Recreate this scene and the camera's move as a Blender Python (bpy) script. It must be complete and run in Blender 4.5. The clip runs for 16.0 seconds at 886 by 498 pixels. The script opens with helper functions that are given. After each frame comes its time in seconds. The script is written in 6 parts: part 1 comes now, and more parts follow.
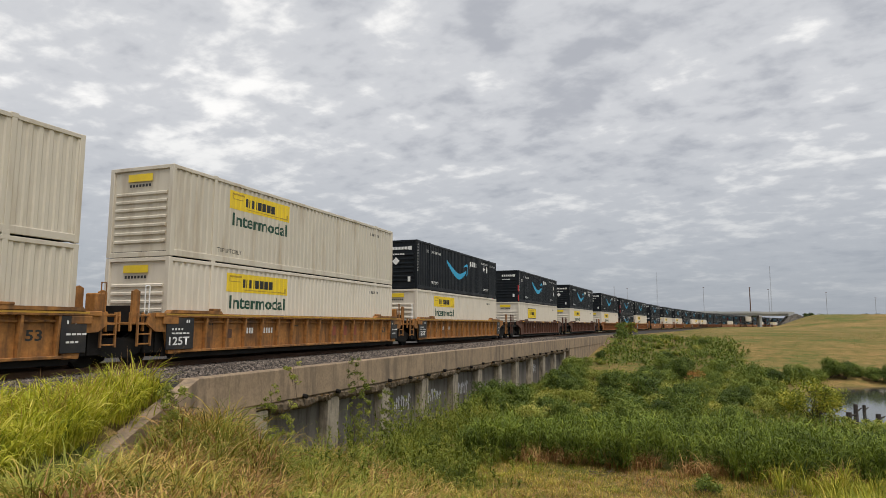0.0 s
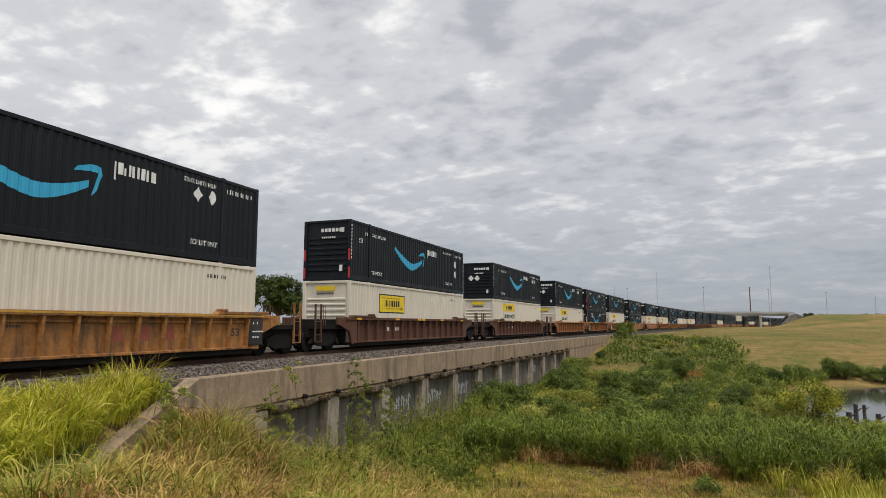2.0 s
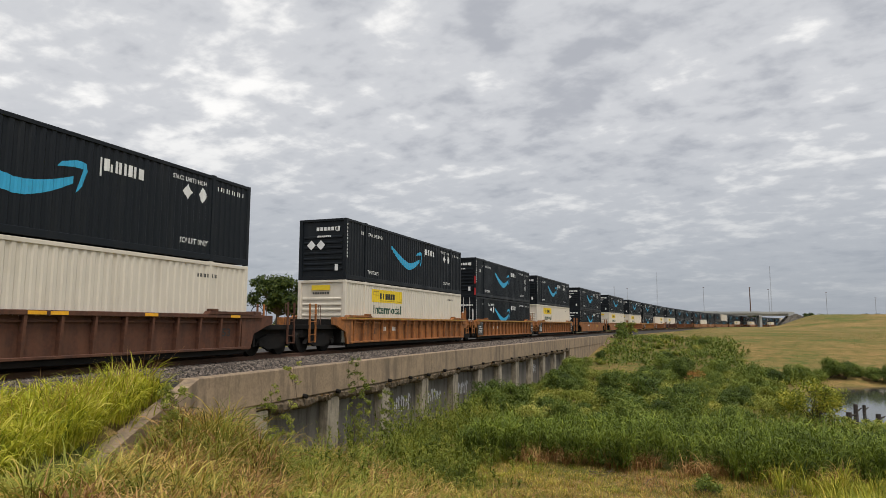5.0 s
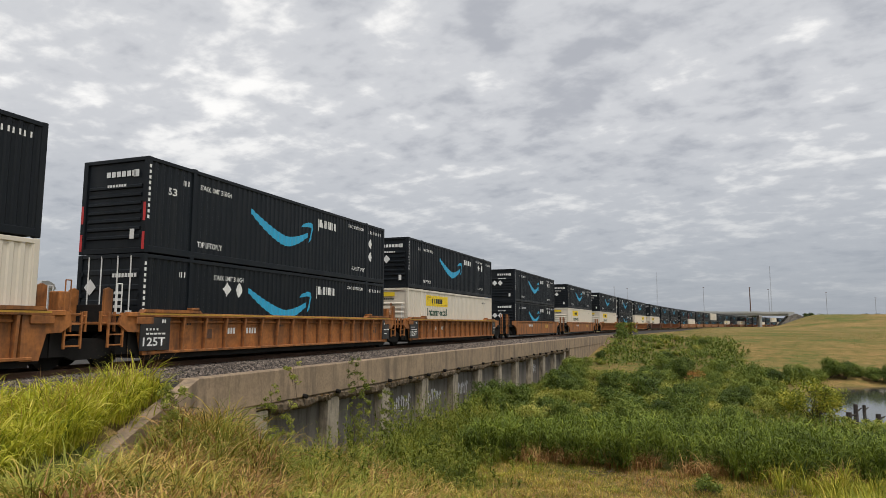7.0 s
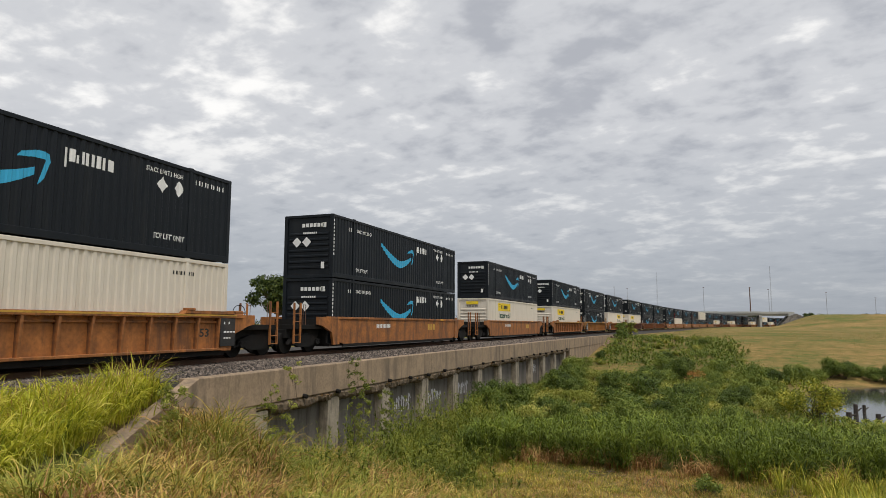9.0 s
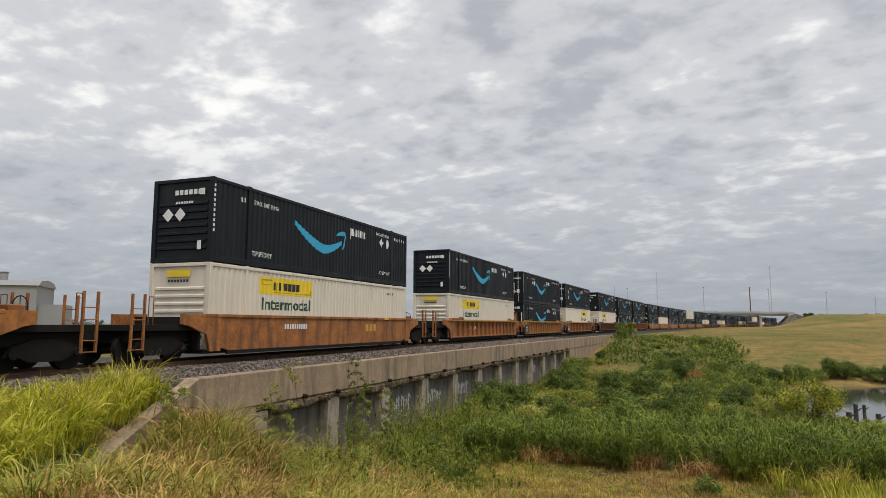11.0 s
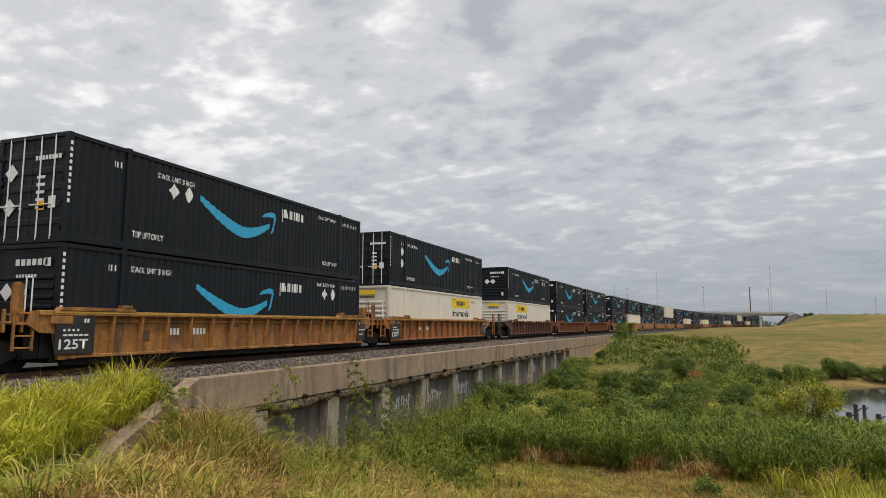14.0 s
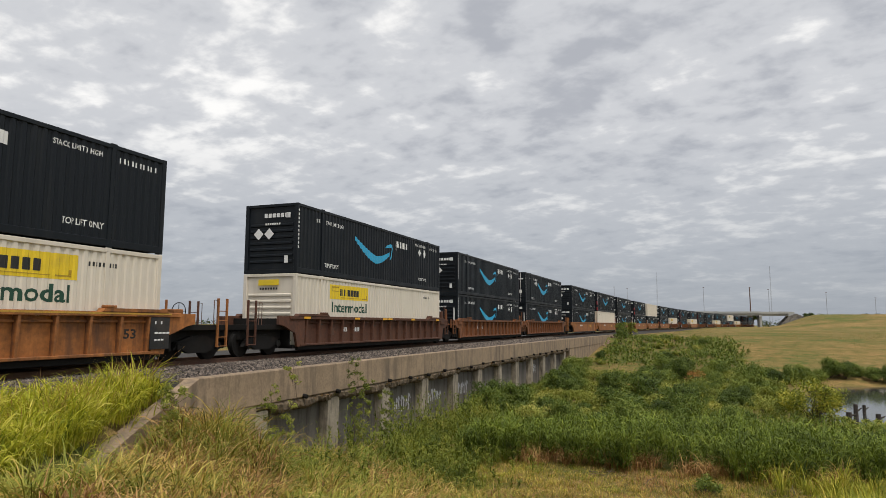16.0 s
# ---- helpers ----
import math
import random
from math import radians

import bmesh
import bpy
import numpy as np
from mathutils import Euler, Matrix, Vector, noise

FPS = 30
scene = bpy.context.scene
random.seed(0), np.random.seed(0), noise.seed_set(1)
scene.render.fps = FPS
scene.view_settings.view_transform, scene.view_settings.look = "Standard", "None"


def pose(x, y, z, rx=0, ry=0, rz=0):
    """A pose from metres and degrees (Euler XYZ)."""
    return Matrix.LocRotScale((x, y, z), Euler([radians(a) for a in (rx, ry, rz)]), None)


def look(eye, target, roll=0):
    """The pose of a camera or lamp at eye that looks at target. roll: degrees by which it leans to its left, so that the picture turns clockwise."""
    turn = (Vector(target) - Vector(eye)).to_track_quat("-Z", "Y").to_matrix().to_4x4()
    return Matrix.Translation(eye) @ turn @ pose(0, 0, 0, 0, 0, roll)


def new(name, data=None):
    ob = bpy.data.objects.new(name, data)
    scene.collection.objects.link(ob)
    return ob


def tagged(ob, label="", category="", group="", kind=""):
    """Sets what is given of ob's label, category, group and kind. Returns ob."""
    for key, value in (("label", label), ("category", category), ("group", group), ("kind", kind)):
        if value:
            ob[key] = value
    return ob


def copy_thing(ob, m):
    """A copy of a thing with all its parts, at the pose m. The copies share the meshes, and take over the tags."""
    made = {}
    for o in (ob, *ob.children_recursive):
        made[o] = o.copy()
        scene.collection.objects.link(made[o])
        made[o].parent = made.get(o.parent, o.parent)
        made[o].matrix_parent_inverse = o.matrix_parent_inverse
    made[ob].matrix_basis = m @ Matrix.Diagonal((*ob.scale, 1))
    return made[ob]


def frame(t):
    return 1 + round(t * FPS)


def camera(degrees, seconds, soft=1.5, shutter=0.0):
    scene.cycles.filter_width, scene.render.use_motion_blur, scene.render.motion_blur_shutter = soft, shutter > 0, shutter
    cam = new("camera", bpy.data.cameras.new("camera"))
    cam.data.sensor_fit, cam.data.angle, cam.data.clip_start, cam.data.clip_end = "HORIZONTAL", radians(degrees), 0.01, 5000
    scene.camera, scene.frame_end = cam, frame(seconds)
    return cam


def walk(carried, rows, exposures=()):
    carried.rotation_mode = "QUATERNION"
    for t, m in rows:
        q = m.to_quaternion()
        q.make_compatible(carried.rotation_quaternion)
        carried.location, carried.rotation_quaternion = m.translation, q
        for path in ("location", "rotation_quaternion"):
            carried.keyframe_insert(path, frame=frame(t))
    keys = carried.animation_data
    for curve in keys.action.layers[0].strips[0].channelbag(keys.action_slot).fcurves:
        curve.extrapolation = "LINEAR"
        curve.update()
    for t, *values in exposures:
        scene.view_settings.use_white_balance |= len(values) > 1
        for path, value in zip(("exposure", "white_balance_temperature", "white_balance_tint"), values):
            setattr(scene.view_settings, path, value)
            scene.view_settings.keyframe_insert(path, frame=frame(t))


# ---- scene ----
# Camera: stands still beside the line, with a breath of shake.
EYE = Vector((16.1, 0.0, 1.2))
YAW, PITCH, ROLL = 20.28, 6.55, 0.15


def aim(dp=0.0):
    y, p = radians(YAW), radians(PITCH + dp)
    return look(EYE, EYE + Vector((-math.sin(y) * math.cos(p), math.cos(y) * math.cos(p), math.sin(p))), ROLL)


cam = camera(68.1, 16.0, soft=0.65)
walk(cam, [(0, aim()), (16, aim())])
scene.view_settings.exposure = 0.0

# Overcast sky: one cloud deck seen in perspective, over a clear-sky base.
SUN_EL, SUN_AZ = radians(64), radians(130)   # azimuth clockwise from +y
world = bpy.data.worlds.new("overcast")
scene.world = world
world.use_nodes = True
wn, wl = world.node_tree.nodes, world.node_tree.links
wn.clear()


def wnode(kind, **vals):
    n = wn.new(kind)
    for key, v in vals.items():
        n.inputs[key].default_value = v
    return n


w_out = wn.new("ShaderNodeOutputWorld")
w_bg = wnode("ShaderNodeBackground", Strength=1.0)
w_sky = wn.new("ShaderNodeTexSky")
w_sky.sky_type, w_sky.sun_disc = "NISHITA", False
w_sky.sun_elevation, w_sky.sun_rotation = SUN_EL, SUN_AZ
w_dim = wn.new("ShaderNodeVectorMath")
w_dim.operation = "SCALE"
w_dim.inputs["Scale"].default_value = 0.08
wl.new(w_sky.outputs[0], w_dim.inputs[0])
w_co = wn.new("ShaderNodeTexCoord")
w_sep = wn.new("ShaderNodeSeparateXYZ")
wl.new(w_co.outputs["Generated"], w_sep.inputs[0])


def wmath(op, a, b=None, clamp=False):
    n = wn.new("ShaderNodeMath")
    n.operation, n.use_clamp = op, clamp
    for i, v in enumerate((a, b)):
        if v is None:
            continue
        if isinstance(v, (int, float)):
            n.inputs[i].default_value = v
        else:
            wl.new(v, n.inputs[i])
    return n.outputs[0]


up = wmath("MAXIMUM", w_sep.outputs["Z"], 0.0)
den = wmath("ADD", up, 0.20)
px_, py_ = wmath("DIVIDE", w_sep.outputs["X"], den), wmath("DIVIDE", w_sep.outputs["Y"], den)
w_com = wn.new("ShaderNodeCombineXYZ")
wl.new(px_, w_com.inputs[0])
wl.new(py_, w_com.inputs[1])


def wnoise(scale, detail, rough, distort, offset, stretch=(1, 1, 1), turn=0.0):
    mp = wn.new("ShaderNodeMapping")
    mp.inputs["Location"].default_value = offset
    mp.inputs["Rotation"].default_value = (0, 0, turn)
    mp.inputs["Scale"].default_value = stretch
    wl.new(w_com.outputs[0], mp.inputs[0])
    n = wnode("ShaderNodeTexNoise", Scale=scale, Detail=detail, Roughness=rough, Distortion=distort)
    wl.new(mp.outputs[0], n.inputs["Vector"])
    return n.outputs[0]


big = wnoise(1.0, 3, 0.5, 0.2, (3.1, 1.7, 0), (1, 1.1, 1), 0.2)
mid = wnoise(4.6, 4, 0.5, 0.1, (0.4, 5.2, 0), (0.95, 1.0, 1), 0.3)
fine = wnoise(12.0, 5, 0.55, 0.15, (7.7, 2.2, 0), (0.9, 1.05, 1), 0.3)
mixn = wmath("ADD", wmath("ADD", wmath("MULTIPLY", big, 0.31), wmath("MULTIPLY", mid, 0.42)), wmath("MULTIPLY", fine, 0.27))
ramp = wn.new("ShaderNodeValToRGB")
ramp.color_ramp.interpolation = "EASE"
els = ramp.color_ramp.elements
els[0].position, els[0].color = 0.36, (0.47, 0.485, 0.525, 1)
els[1].position, els[1].color = 0.63, (1.06, 1.045, 1.02, 1)
e = els.new(0.50)
e.color = (0.665, 0.675, 0.70, 1)
wl.new(mixn, ramp.inputs[0])
# towards the horizon the deck closes to an even blue grey
w_hz = wn.new("ShaderNodeMix")
w_hz.data_type = "RGBA"
haze = wmath("SUBTRACT", 1.0, wmath("MULTIPLY", up, 3.4), True)
wl.new(wmath("MULTIPLY", haze, 0.94), w_hz.inputs[0])
wl.new(ramp.outputs[0], w_hz.inputs[6])
w_hz.inputs[7].default_value = (0.335, 0.368, 0.42, 1)
w_mix = wn.new("ShaderNodeMix")
w_mix.data_type = "RGBA"
w_mix.inputs[0].default_value = 0.93
wl.new(w_dim.outputs[0], w_mix.inputs[6])
wl.new(w_hz.outputs[2], w_mix.inputs[7])
wl.new(w_mix.outputs[2], w_bg.inputs["Color"])
wl.new(w_bg.outputs[0], w_out.inputs[0])

sun = new("sun", bpy.data.lights.new("sun", "SUN"))
sun.data.energy, sun.data.angle, sun.data.color = 2.4, radians(25), (1.0, 0.96, 0.9)
sdir = Vector((math.sin(SUN_AZ) * math.cos(SUN_EL), math.cos(SUN_AZ) * math.cos(SUN_EL), math.sin(SUN_EL)))
sun.matrix_world = look(sdir * 100, (0, 0, 0))


# ---- materials ----
def material(name, base, rough=0.6, metal=0.0, var=0.25, scale=3.0, fine=40.0, bump=0.15, dirt=None, dirt_amt=0.4,
             dirt_scale=1.2, dirt_from=0.52, streak=False, rand=0.0, spec=0.5, island=False):
    """Painted or raw surface: base colour, variation at two scales, patches of dirt or rust, fine relief."""
    m = bpy.data.materials.new(name)
    m.use_nodes = True
    nt = m.node_tree
    nd, lk = nt.nodes, nt.links
    bs = nd["Principled BSDF"]
    bs.inputs["Roughness"].default_value, bs.inputs["Metallic"].default_value = rough, metal
    bs.inputs["Specular IOR Level"].default_value = spec
    co = nd.new("ShaderNodeTexCoord")

    def noise_(sc, det, stretch=None):
        n = nd.new("ShaderNodeTexNoise")
        n.inputs["Scale"].default_value, n.inputs["Detail"].default_value, n.inputs["Roughness"].default_value = sc, det, 0.6
        if stretch:
            mp = nd.new("ShaderNodeMapping")
            mp.inputs["Scale"].default_value = stretch
            lk.new(co.outputs["Object"], mp.inputs[0])
            lk.new(mp.outputs[0], n.inputs["Vector"])
        else:
            lk.new(co.outputs["Object"], n.inputs["Vector"])
        return n.outputs[0]

    def mapr(v, a, b, c, d):
        n = nd.new("ShaderNodeMapRange")
        for i, q in enumerate((a, b, c, d)):
            n.inputs[i + 1].default_value = q
        lk.new(v, n.inputs[0])
        return n.outputs[0]

    def mulc(col, v):
        n = nd.new("ShaderNodeMix")
        n.data_type, n.blend_type = "RGBA", "MULTIPLY"
        n.inputs[0].default_value = 1
        if hasattr(col, "is_linked"):
            lk.new(col, n.inputs[6])
        else:
            n.inputs[6].default_value = (*col, 1)
        lk.new(v, n.inputs[7])
        return n.outputs[2]

    big = noise_(scale, 4)
    fin = noise_(fine, 3)
    col = mulc(base, mapr(big, 0.3, 0.7, 1 - var, 1 + var))
    col = mulc(col, mapr(fin, 0.3, 0.7, 1 - var * 0.6, 1 + var * 0.6))
    if rand:
        if island:
            g = nd.new("ShaderNodeNewGeometry")
            rv = g.outputs["Random Per Island"]
        else:
            o = nd.new("ShaderNodeObjectInfo")
            rv = o.outputs["Random"]
        col = mulc(col, mapr(rv, 0, 1, 1 - rand, 1 + rand))
    if dirt:
        dn = noise_(dirt_scale, 8, (1.6, 1.6, 0.22) if streak else None)
        n = nd.new("ShaderNodeMix")
        n.data_type = "RGBA"
        lk.new(mapr(dn, dirt_from, dirt_from + 0.2, 0.0, dirt_amt), n.inputs[0])
        lk.new(col, n.inputs[6])
        n.inputs[7].default_value = (*dirt, 1)
        col = n.outputs[2]
    lk.new(col, bs.inputs["Base Color"])
    if bump:
        b = nd.new("ShaderNodeBump")
        b.inputs["Strength"].default_value, b.inputs["Distance"].default_value = bump, 0.02
        lk.new(fin, b.inputs["Height"])
        lk.new(b.outputs[0], bs.inputs["Normal"])
    lk.new(mapr(big, 0.3, 0.7, max(0.05, rough - 0.1), min(1, rough + 0.12)), bs.inputs["Roughness"])
    return m


M = {}
M["white"] = material("white_paint", (0.60, 0.545, 0.445), 0.5, var=0.05, scale=0.8, fine=60, bump=0.03, dirt=(0.34, 0.25, 0.15), dirt_amt=0.6, streak=True, rand=0.06)
M["white_clean"] = material("clean_white_paint", (0.69, 0.625, 0.52), 0.45, var=0.04, scale=0.8, fine=60, bump=0.03, dirt=(0.4, 0.33, 0.24), dirt_amt=0.3, streak=True, rand=0.05)
M["navy"] = material("dark_navy_paint", (0.0068, 0.0100, 0.0138), 0.5, var=0.12, scale=0.9, fine=60, bump=0.03, dirt=(0.04, 0.04, 0.037), dirt_amt=0.22, streak=True, rand=0.12, spec=0.24)
M["black"] = material("black_paint", (0.015, 0.015, 0.016), 0.5, var=0.2, dirt=(0.08, 0.06, 0.045), dirt_amt=0.5)
M["yellow"] = material("yellow_film", (0.78, 0.56, 0.02), 0.45, var=0.06, scale=2, bump=0.02, dirt=(0.3, 0.2, 0.05), dirt_amt=0.3)
M["green_ink"] = material("dark_green_lettering", (0.012, 0.06, 0.035), 0.5, var=0.1, bump=0.0)
M["ink"] = material("black_lettering", (0.02, 0.02, 0.018), 0.5, var=0.1, bump=0.0)
M["white_ink"] = material("white_lettering", (0.75, 0.75, 0.73), 0.5, var=0.06, bump=0.0)
M["blue_ink"] = material("light_blue_film", (0.028, 0.36, 0.60), 0.4, var=0.06, bump=0.0)
M["red_tape"] = material("red_reflective_tape", (0.55, 0.03, 0.03), 0.4, var=0.1, bump=0.0)
M["amber"] = material("amber_tape", (0.85, 0.42, 0.02), 0.4, var=0.1, bump=0.0)
M["car_tan"] = material("faded_yellow_car_paint", (0.33, 0.145, 0.036), 0.7, var=0.34, scale=2.2, fine=9, dirt=(0.07, 0.036, 0.02), dirt_amt=0.85, dirt_from=0.46, dirt_scale=1.9, streak=True)
M["car_brown"] = material("rusty_brown_car_paint", (0.20, 0.07, 0.022), 0.75, var=0.36, scale=2.2, fine=9, dirt=(0.045, 0.024, 0.015), dirt_amt=0.85, dirt_from=0.46, dirt_scale=1.9, streak=True)
M["car_dark"] = material("dark_maroon_car_paint", (0.088, 0.034, 0.018), 0.75, var=0.36, scale=2.2, fine=9, dirt=(0.13, 0.055, 0.028), dirt_amt=0.7, dirt_from=0.46, dirt_scale=1.9, streak=True)
M["car_orange"] = material("faded_orange_car_paint", (0.33, 0.122, 0.030), 0.7, var=0.34, scale=2.2, fine=9, dirt=(0.07, 0.035, 0.02), dirt_amt=0.75, dirt_from=0.47, dirt_scale=1.6, streak=True)
M["grime"] = material("oily_black_steel", (0.010, 0.009, 0.008), 0.8, metal=0.0, var=0.3, dirt=(0.035, 0.022, 0.015), dirt_amt=0.5, spec=0.25)
M["steel"] = material("worn_rail_steel", (0.35, 0.33, 0.31), 0.35, metal=0.9, var=0.2)
M["rust"] = material("rusty_steel", (0.13, 0.07, 0.045), 0.8, metal=0.2, var=0.3)
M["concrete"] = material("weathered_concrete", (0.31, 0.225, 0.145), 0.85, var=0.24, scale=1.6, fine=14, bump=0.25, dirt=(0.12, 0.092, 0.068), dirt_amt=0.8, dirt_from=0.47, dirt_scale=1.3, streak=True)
# About half as bright as the fascia's concrete and greyer, with heavy dark streaks.
M["concrete_dark"] = material("dark_streaked_concrete", (0.155, 0.14, 0.12), 0.9, var=0.2, scale=1.1, fine=25, bump=0.3, dirt=(0.055, 0.045, 0.037), dirt_amt=0.85, dirt_from=0.44, dirt_scale=1.4, streak=True)
M["rubble"] = material("crumbling_concrete", (0.17, 0.125, 0.08), 0.95, var=0.45, scale=5, fine=22, bump=0.8, dirt=(0.035, 0.028, 0.02), dirt_amt=0.85, dirt_from=0.47, dirt_scale=3.5)
M["pilaster"] = material("pale_weathered_concrete", (0.34, 0.29, 0.22), 0.9, var=0.25, scale=2.2, fine=18, bump=0.4, dirt=(0.075, 0.058, 0.045), dirt_amt=0.9, dirt_from=0.49, dirt_scale=2.6, streak=True, rand=0.15)
M["concrete_far"] = material("pale_bridge_concrete", (0.42, 0.42, 0.40), 0.85, var=0.1, scale=0.2, fine=5, bump=0.1)
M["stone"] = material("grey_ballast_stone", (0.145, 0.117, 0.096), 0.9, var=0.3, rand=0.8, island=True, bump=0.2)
M["riprap"] = material("brown_broken_stone", (0.24, 0.17, 0.115), 0.9, var=0.3, rand=0.3, bump=0.4)
M["timber"] = material("creosoted_timber", (0.05, 0.04, 0.033), 0.9, var=0.3)
# Far darker than the loose stones: shade is put into the bed's colour.
M["ballast"] = material("shade_dark_ballast_bed", (0.032, 0.027, 0.023), 0.95, var=0.5, scale=6, fine=18, bump=1.0)
M["paint_mark"] = material("faded_spray_paint", (0.50, 0.50, 0.52), 0.8, var=0.2)
M["scroll"] = material("ochre_scroll_print", (0.42, 0.27, 0.02), 0.5, var=0.1, bump=0.0)
M["faded_red"] = material("faded_red_stencil", (0.26, 0.07, 0.04), 0.7, var=0.25, bump=0.0)
M["amber_dull"] = material("dull_yellow_strip", (0.48, 0.27, 0.04), 0.6, var=0.25, bump=0.0)


# ---- helpers for meshes ----
def part(name, bm, mat, parent=None, label="", kind="", smooth=False):
    """One mesh object from a bmesh, under a thing or a part."""
    me = bpy.data.meshes.new(name)
    bm.to_mesh(me)
    bm.free()
    me.materials.append(mat)
    if smooth:
        for p in me.polygons:
            p.use_smooth = True
    ob = new(name, me)
    if parent is not None:
        ob.parent = parent
    return tagged(ob, label=label, kind=kind)


def share(name, me, parent, m=None):
    ob = new(name, me)
    ob.parent = parent
    if m is not None:
        ob.matrix_basis = m
    return ob


def pydata(name, verts, faces, mat, parent=None, label="", category="", kind="", smooth=False):
    me = bpy.data.meshes.new(name)
    me.from_pydata([tuple(v) for v in verts], [], [tuple(f) for f in faces])
    me.materials.append(mat)
    if smooth:
        for p in me.polygons:
            p.use_smooth = True
    ob = new(name, me)
    if parent is not None:
        ob.parent = parent
    return tagged(ob, label=label, category=category, kind=kind)


def box(bm, x0, x1, y0, y1, z0, z1, bevel=0.0):
    vs = [bm.verts.new((x, y, z)) for x in (x0, x1) for y in (y0, y1) for z in (z0, z1)]
    fs = [bm.faces.new([vs[i] for i in q]) for q in ((0, 1, 3, 2), (4, 6, 7, 5), (0, 4, 5, 1), (2, 3, 7, 6), (0, 2, 6, 4), (1, 5, 7, 3))]
    if bevel:
        es = list({e for f in fs for e in f.edges})
        bmesh.ops.bevel(bm, geom=es, offset=bevel, segments=1, affect="EDGES")
    return bm


def prism(bm, prof, x0, x1, axis="x"):
    """A closed profile of (a, b) pulled along an axis: x takes (y, z), y takes (x, z)."""
    def P(u, a, b):
        return (u, a, b) if axis == "x" else (a, u, b) if axis == "y" else (a, b, u)
    A = [bm.verts.new(P(x0, a, b)) for a, b in prof]
    B = [bm.verts.new(P(x1, a, b)) for a, b in prof]
    n = len(prof)
    for i in range(n):
        bm.faces.new((A[i], A[(i + 1) % n], B[(i + 1) % n], B[i]))
    bm.faces.new(A[::-1])
    bm.faces.new(B)
    bmesh.ops.recalc_face_normals(bm, faces=bm.faces[:])
    return bm


def rod(bm, a, b, r, n=8, r2=None):
    a, b = Vector(a), Vector(b)
    d = b - a
    q = d.to_track_quat("Z", "Y").to_matrix()
    r2 = r if r2 is None else r2
    A = [bm.verts.new(a + q @ Vector((r * math.cos(t), r * math.sin(t), 0))) for t in [2 * math.pi * i / n for i in range(n)]]
    B = [bm.verts.new(b + q @ Vector((r2 * math.cos(t), r2 * math.sin(t), 0))) for t in [2 * math.pi * i / n for i in range(n)]]
    for i in range(n):
        bm.faces.new((A[i], A[(i + 1) % n], B[(i + 1) % n], B[i]))
    bm.faces.new(A[::-1])
    bm.faces.new(B)
    return bm


def smooth01(t):
    t = np.clip(t, 0, 1)
    return t * t * (3 - 2 * t)


# ---- the line: straight, then a wide curve to the right ----
S1, RAD = 16.0, 1700.0


def line(s, off=0.0):
    """Place and heading of the track at s metres, off metres to its right."""
    a = (s - S1) / RAD if s > S1 else 0.0
    x, y = (RAD * (1 - math.cos(a)), S1 + RAD * math.sin(a)) if s > S1 else (0.0, s)
    return Vector((x + off * math.cos(a), y - off * math.sin(a), 0)), a


def track_x(y):
    return np.where(y > S1, RAD - np.sqrt(np.maximum(RAD ** 2 - (y - S1) ** 2, 1)), 0.0)


def swept(name, prof, s_rows, mat, parent=None, label="", category="", kind="", caps=True):
    """A profile of (offset, z) swept along the line."""
    V, F, n = [], [], len(prof)
    for s in s_rows:
        for o, z in prof:
            p, _ = line(s, o)
            V.append((p.x, p.y, z))
    for i in range(len(s_rows) - 1):
        for j in range(n):
            a, b = i * n + j, i * n + (j + 1) % n
            F.append((a, b, b + n, a + n))
    if caps:
        F.append(tuple(range(n))[::-1])
        F.append(tuple(range((len(s_rows) - 1) * n, len(s_rows) * n)))
    return pydata(name, V, F, mat, parent, label, category, kind)


POND = (52.0, 57.8, 27.4, 15.4)    # middle and half extents of the water


def shore(x, y, grow=0.0):
    """Below 1 inside the pond's outline, widened by grow metres."""
    return (np.abs(x - POND[0] - 0.16 * (y - POND[1])) / (POND[2] + grow)) ** 6 + (np.abs(y - POND[1]) / (POND[3] + grow)) ** 6


def wavy(x, y, sc, amp, seed):
    return amp * (np.sin(x / sc + seed) * np.cos(y / (sc * 1.3) + 2 * seed) + 0.5 * np.sin(x / (sc * 0.37) + y / (sc * 0.5) + 3 * seed))


def wing_side(x, y):
    """Positive on the track's side of the wing wall."""
    return (3.45 + (14.6 - y) * 0.442) - x


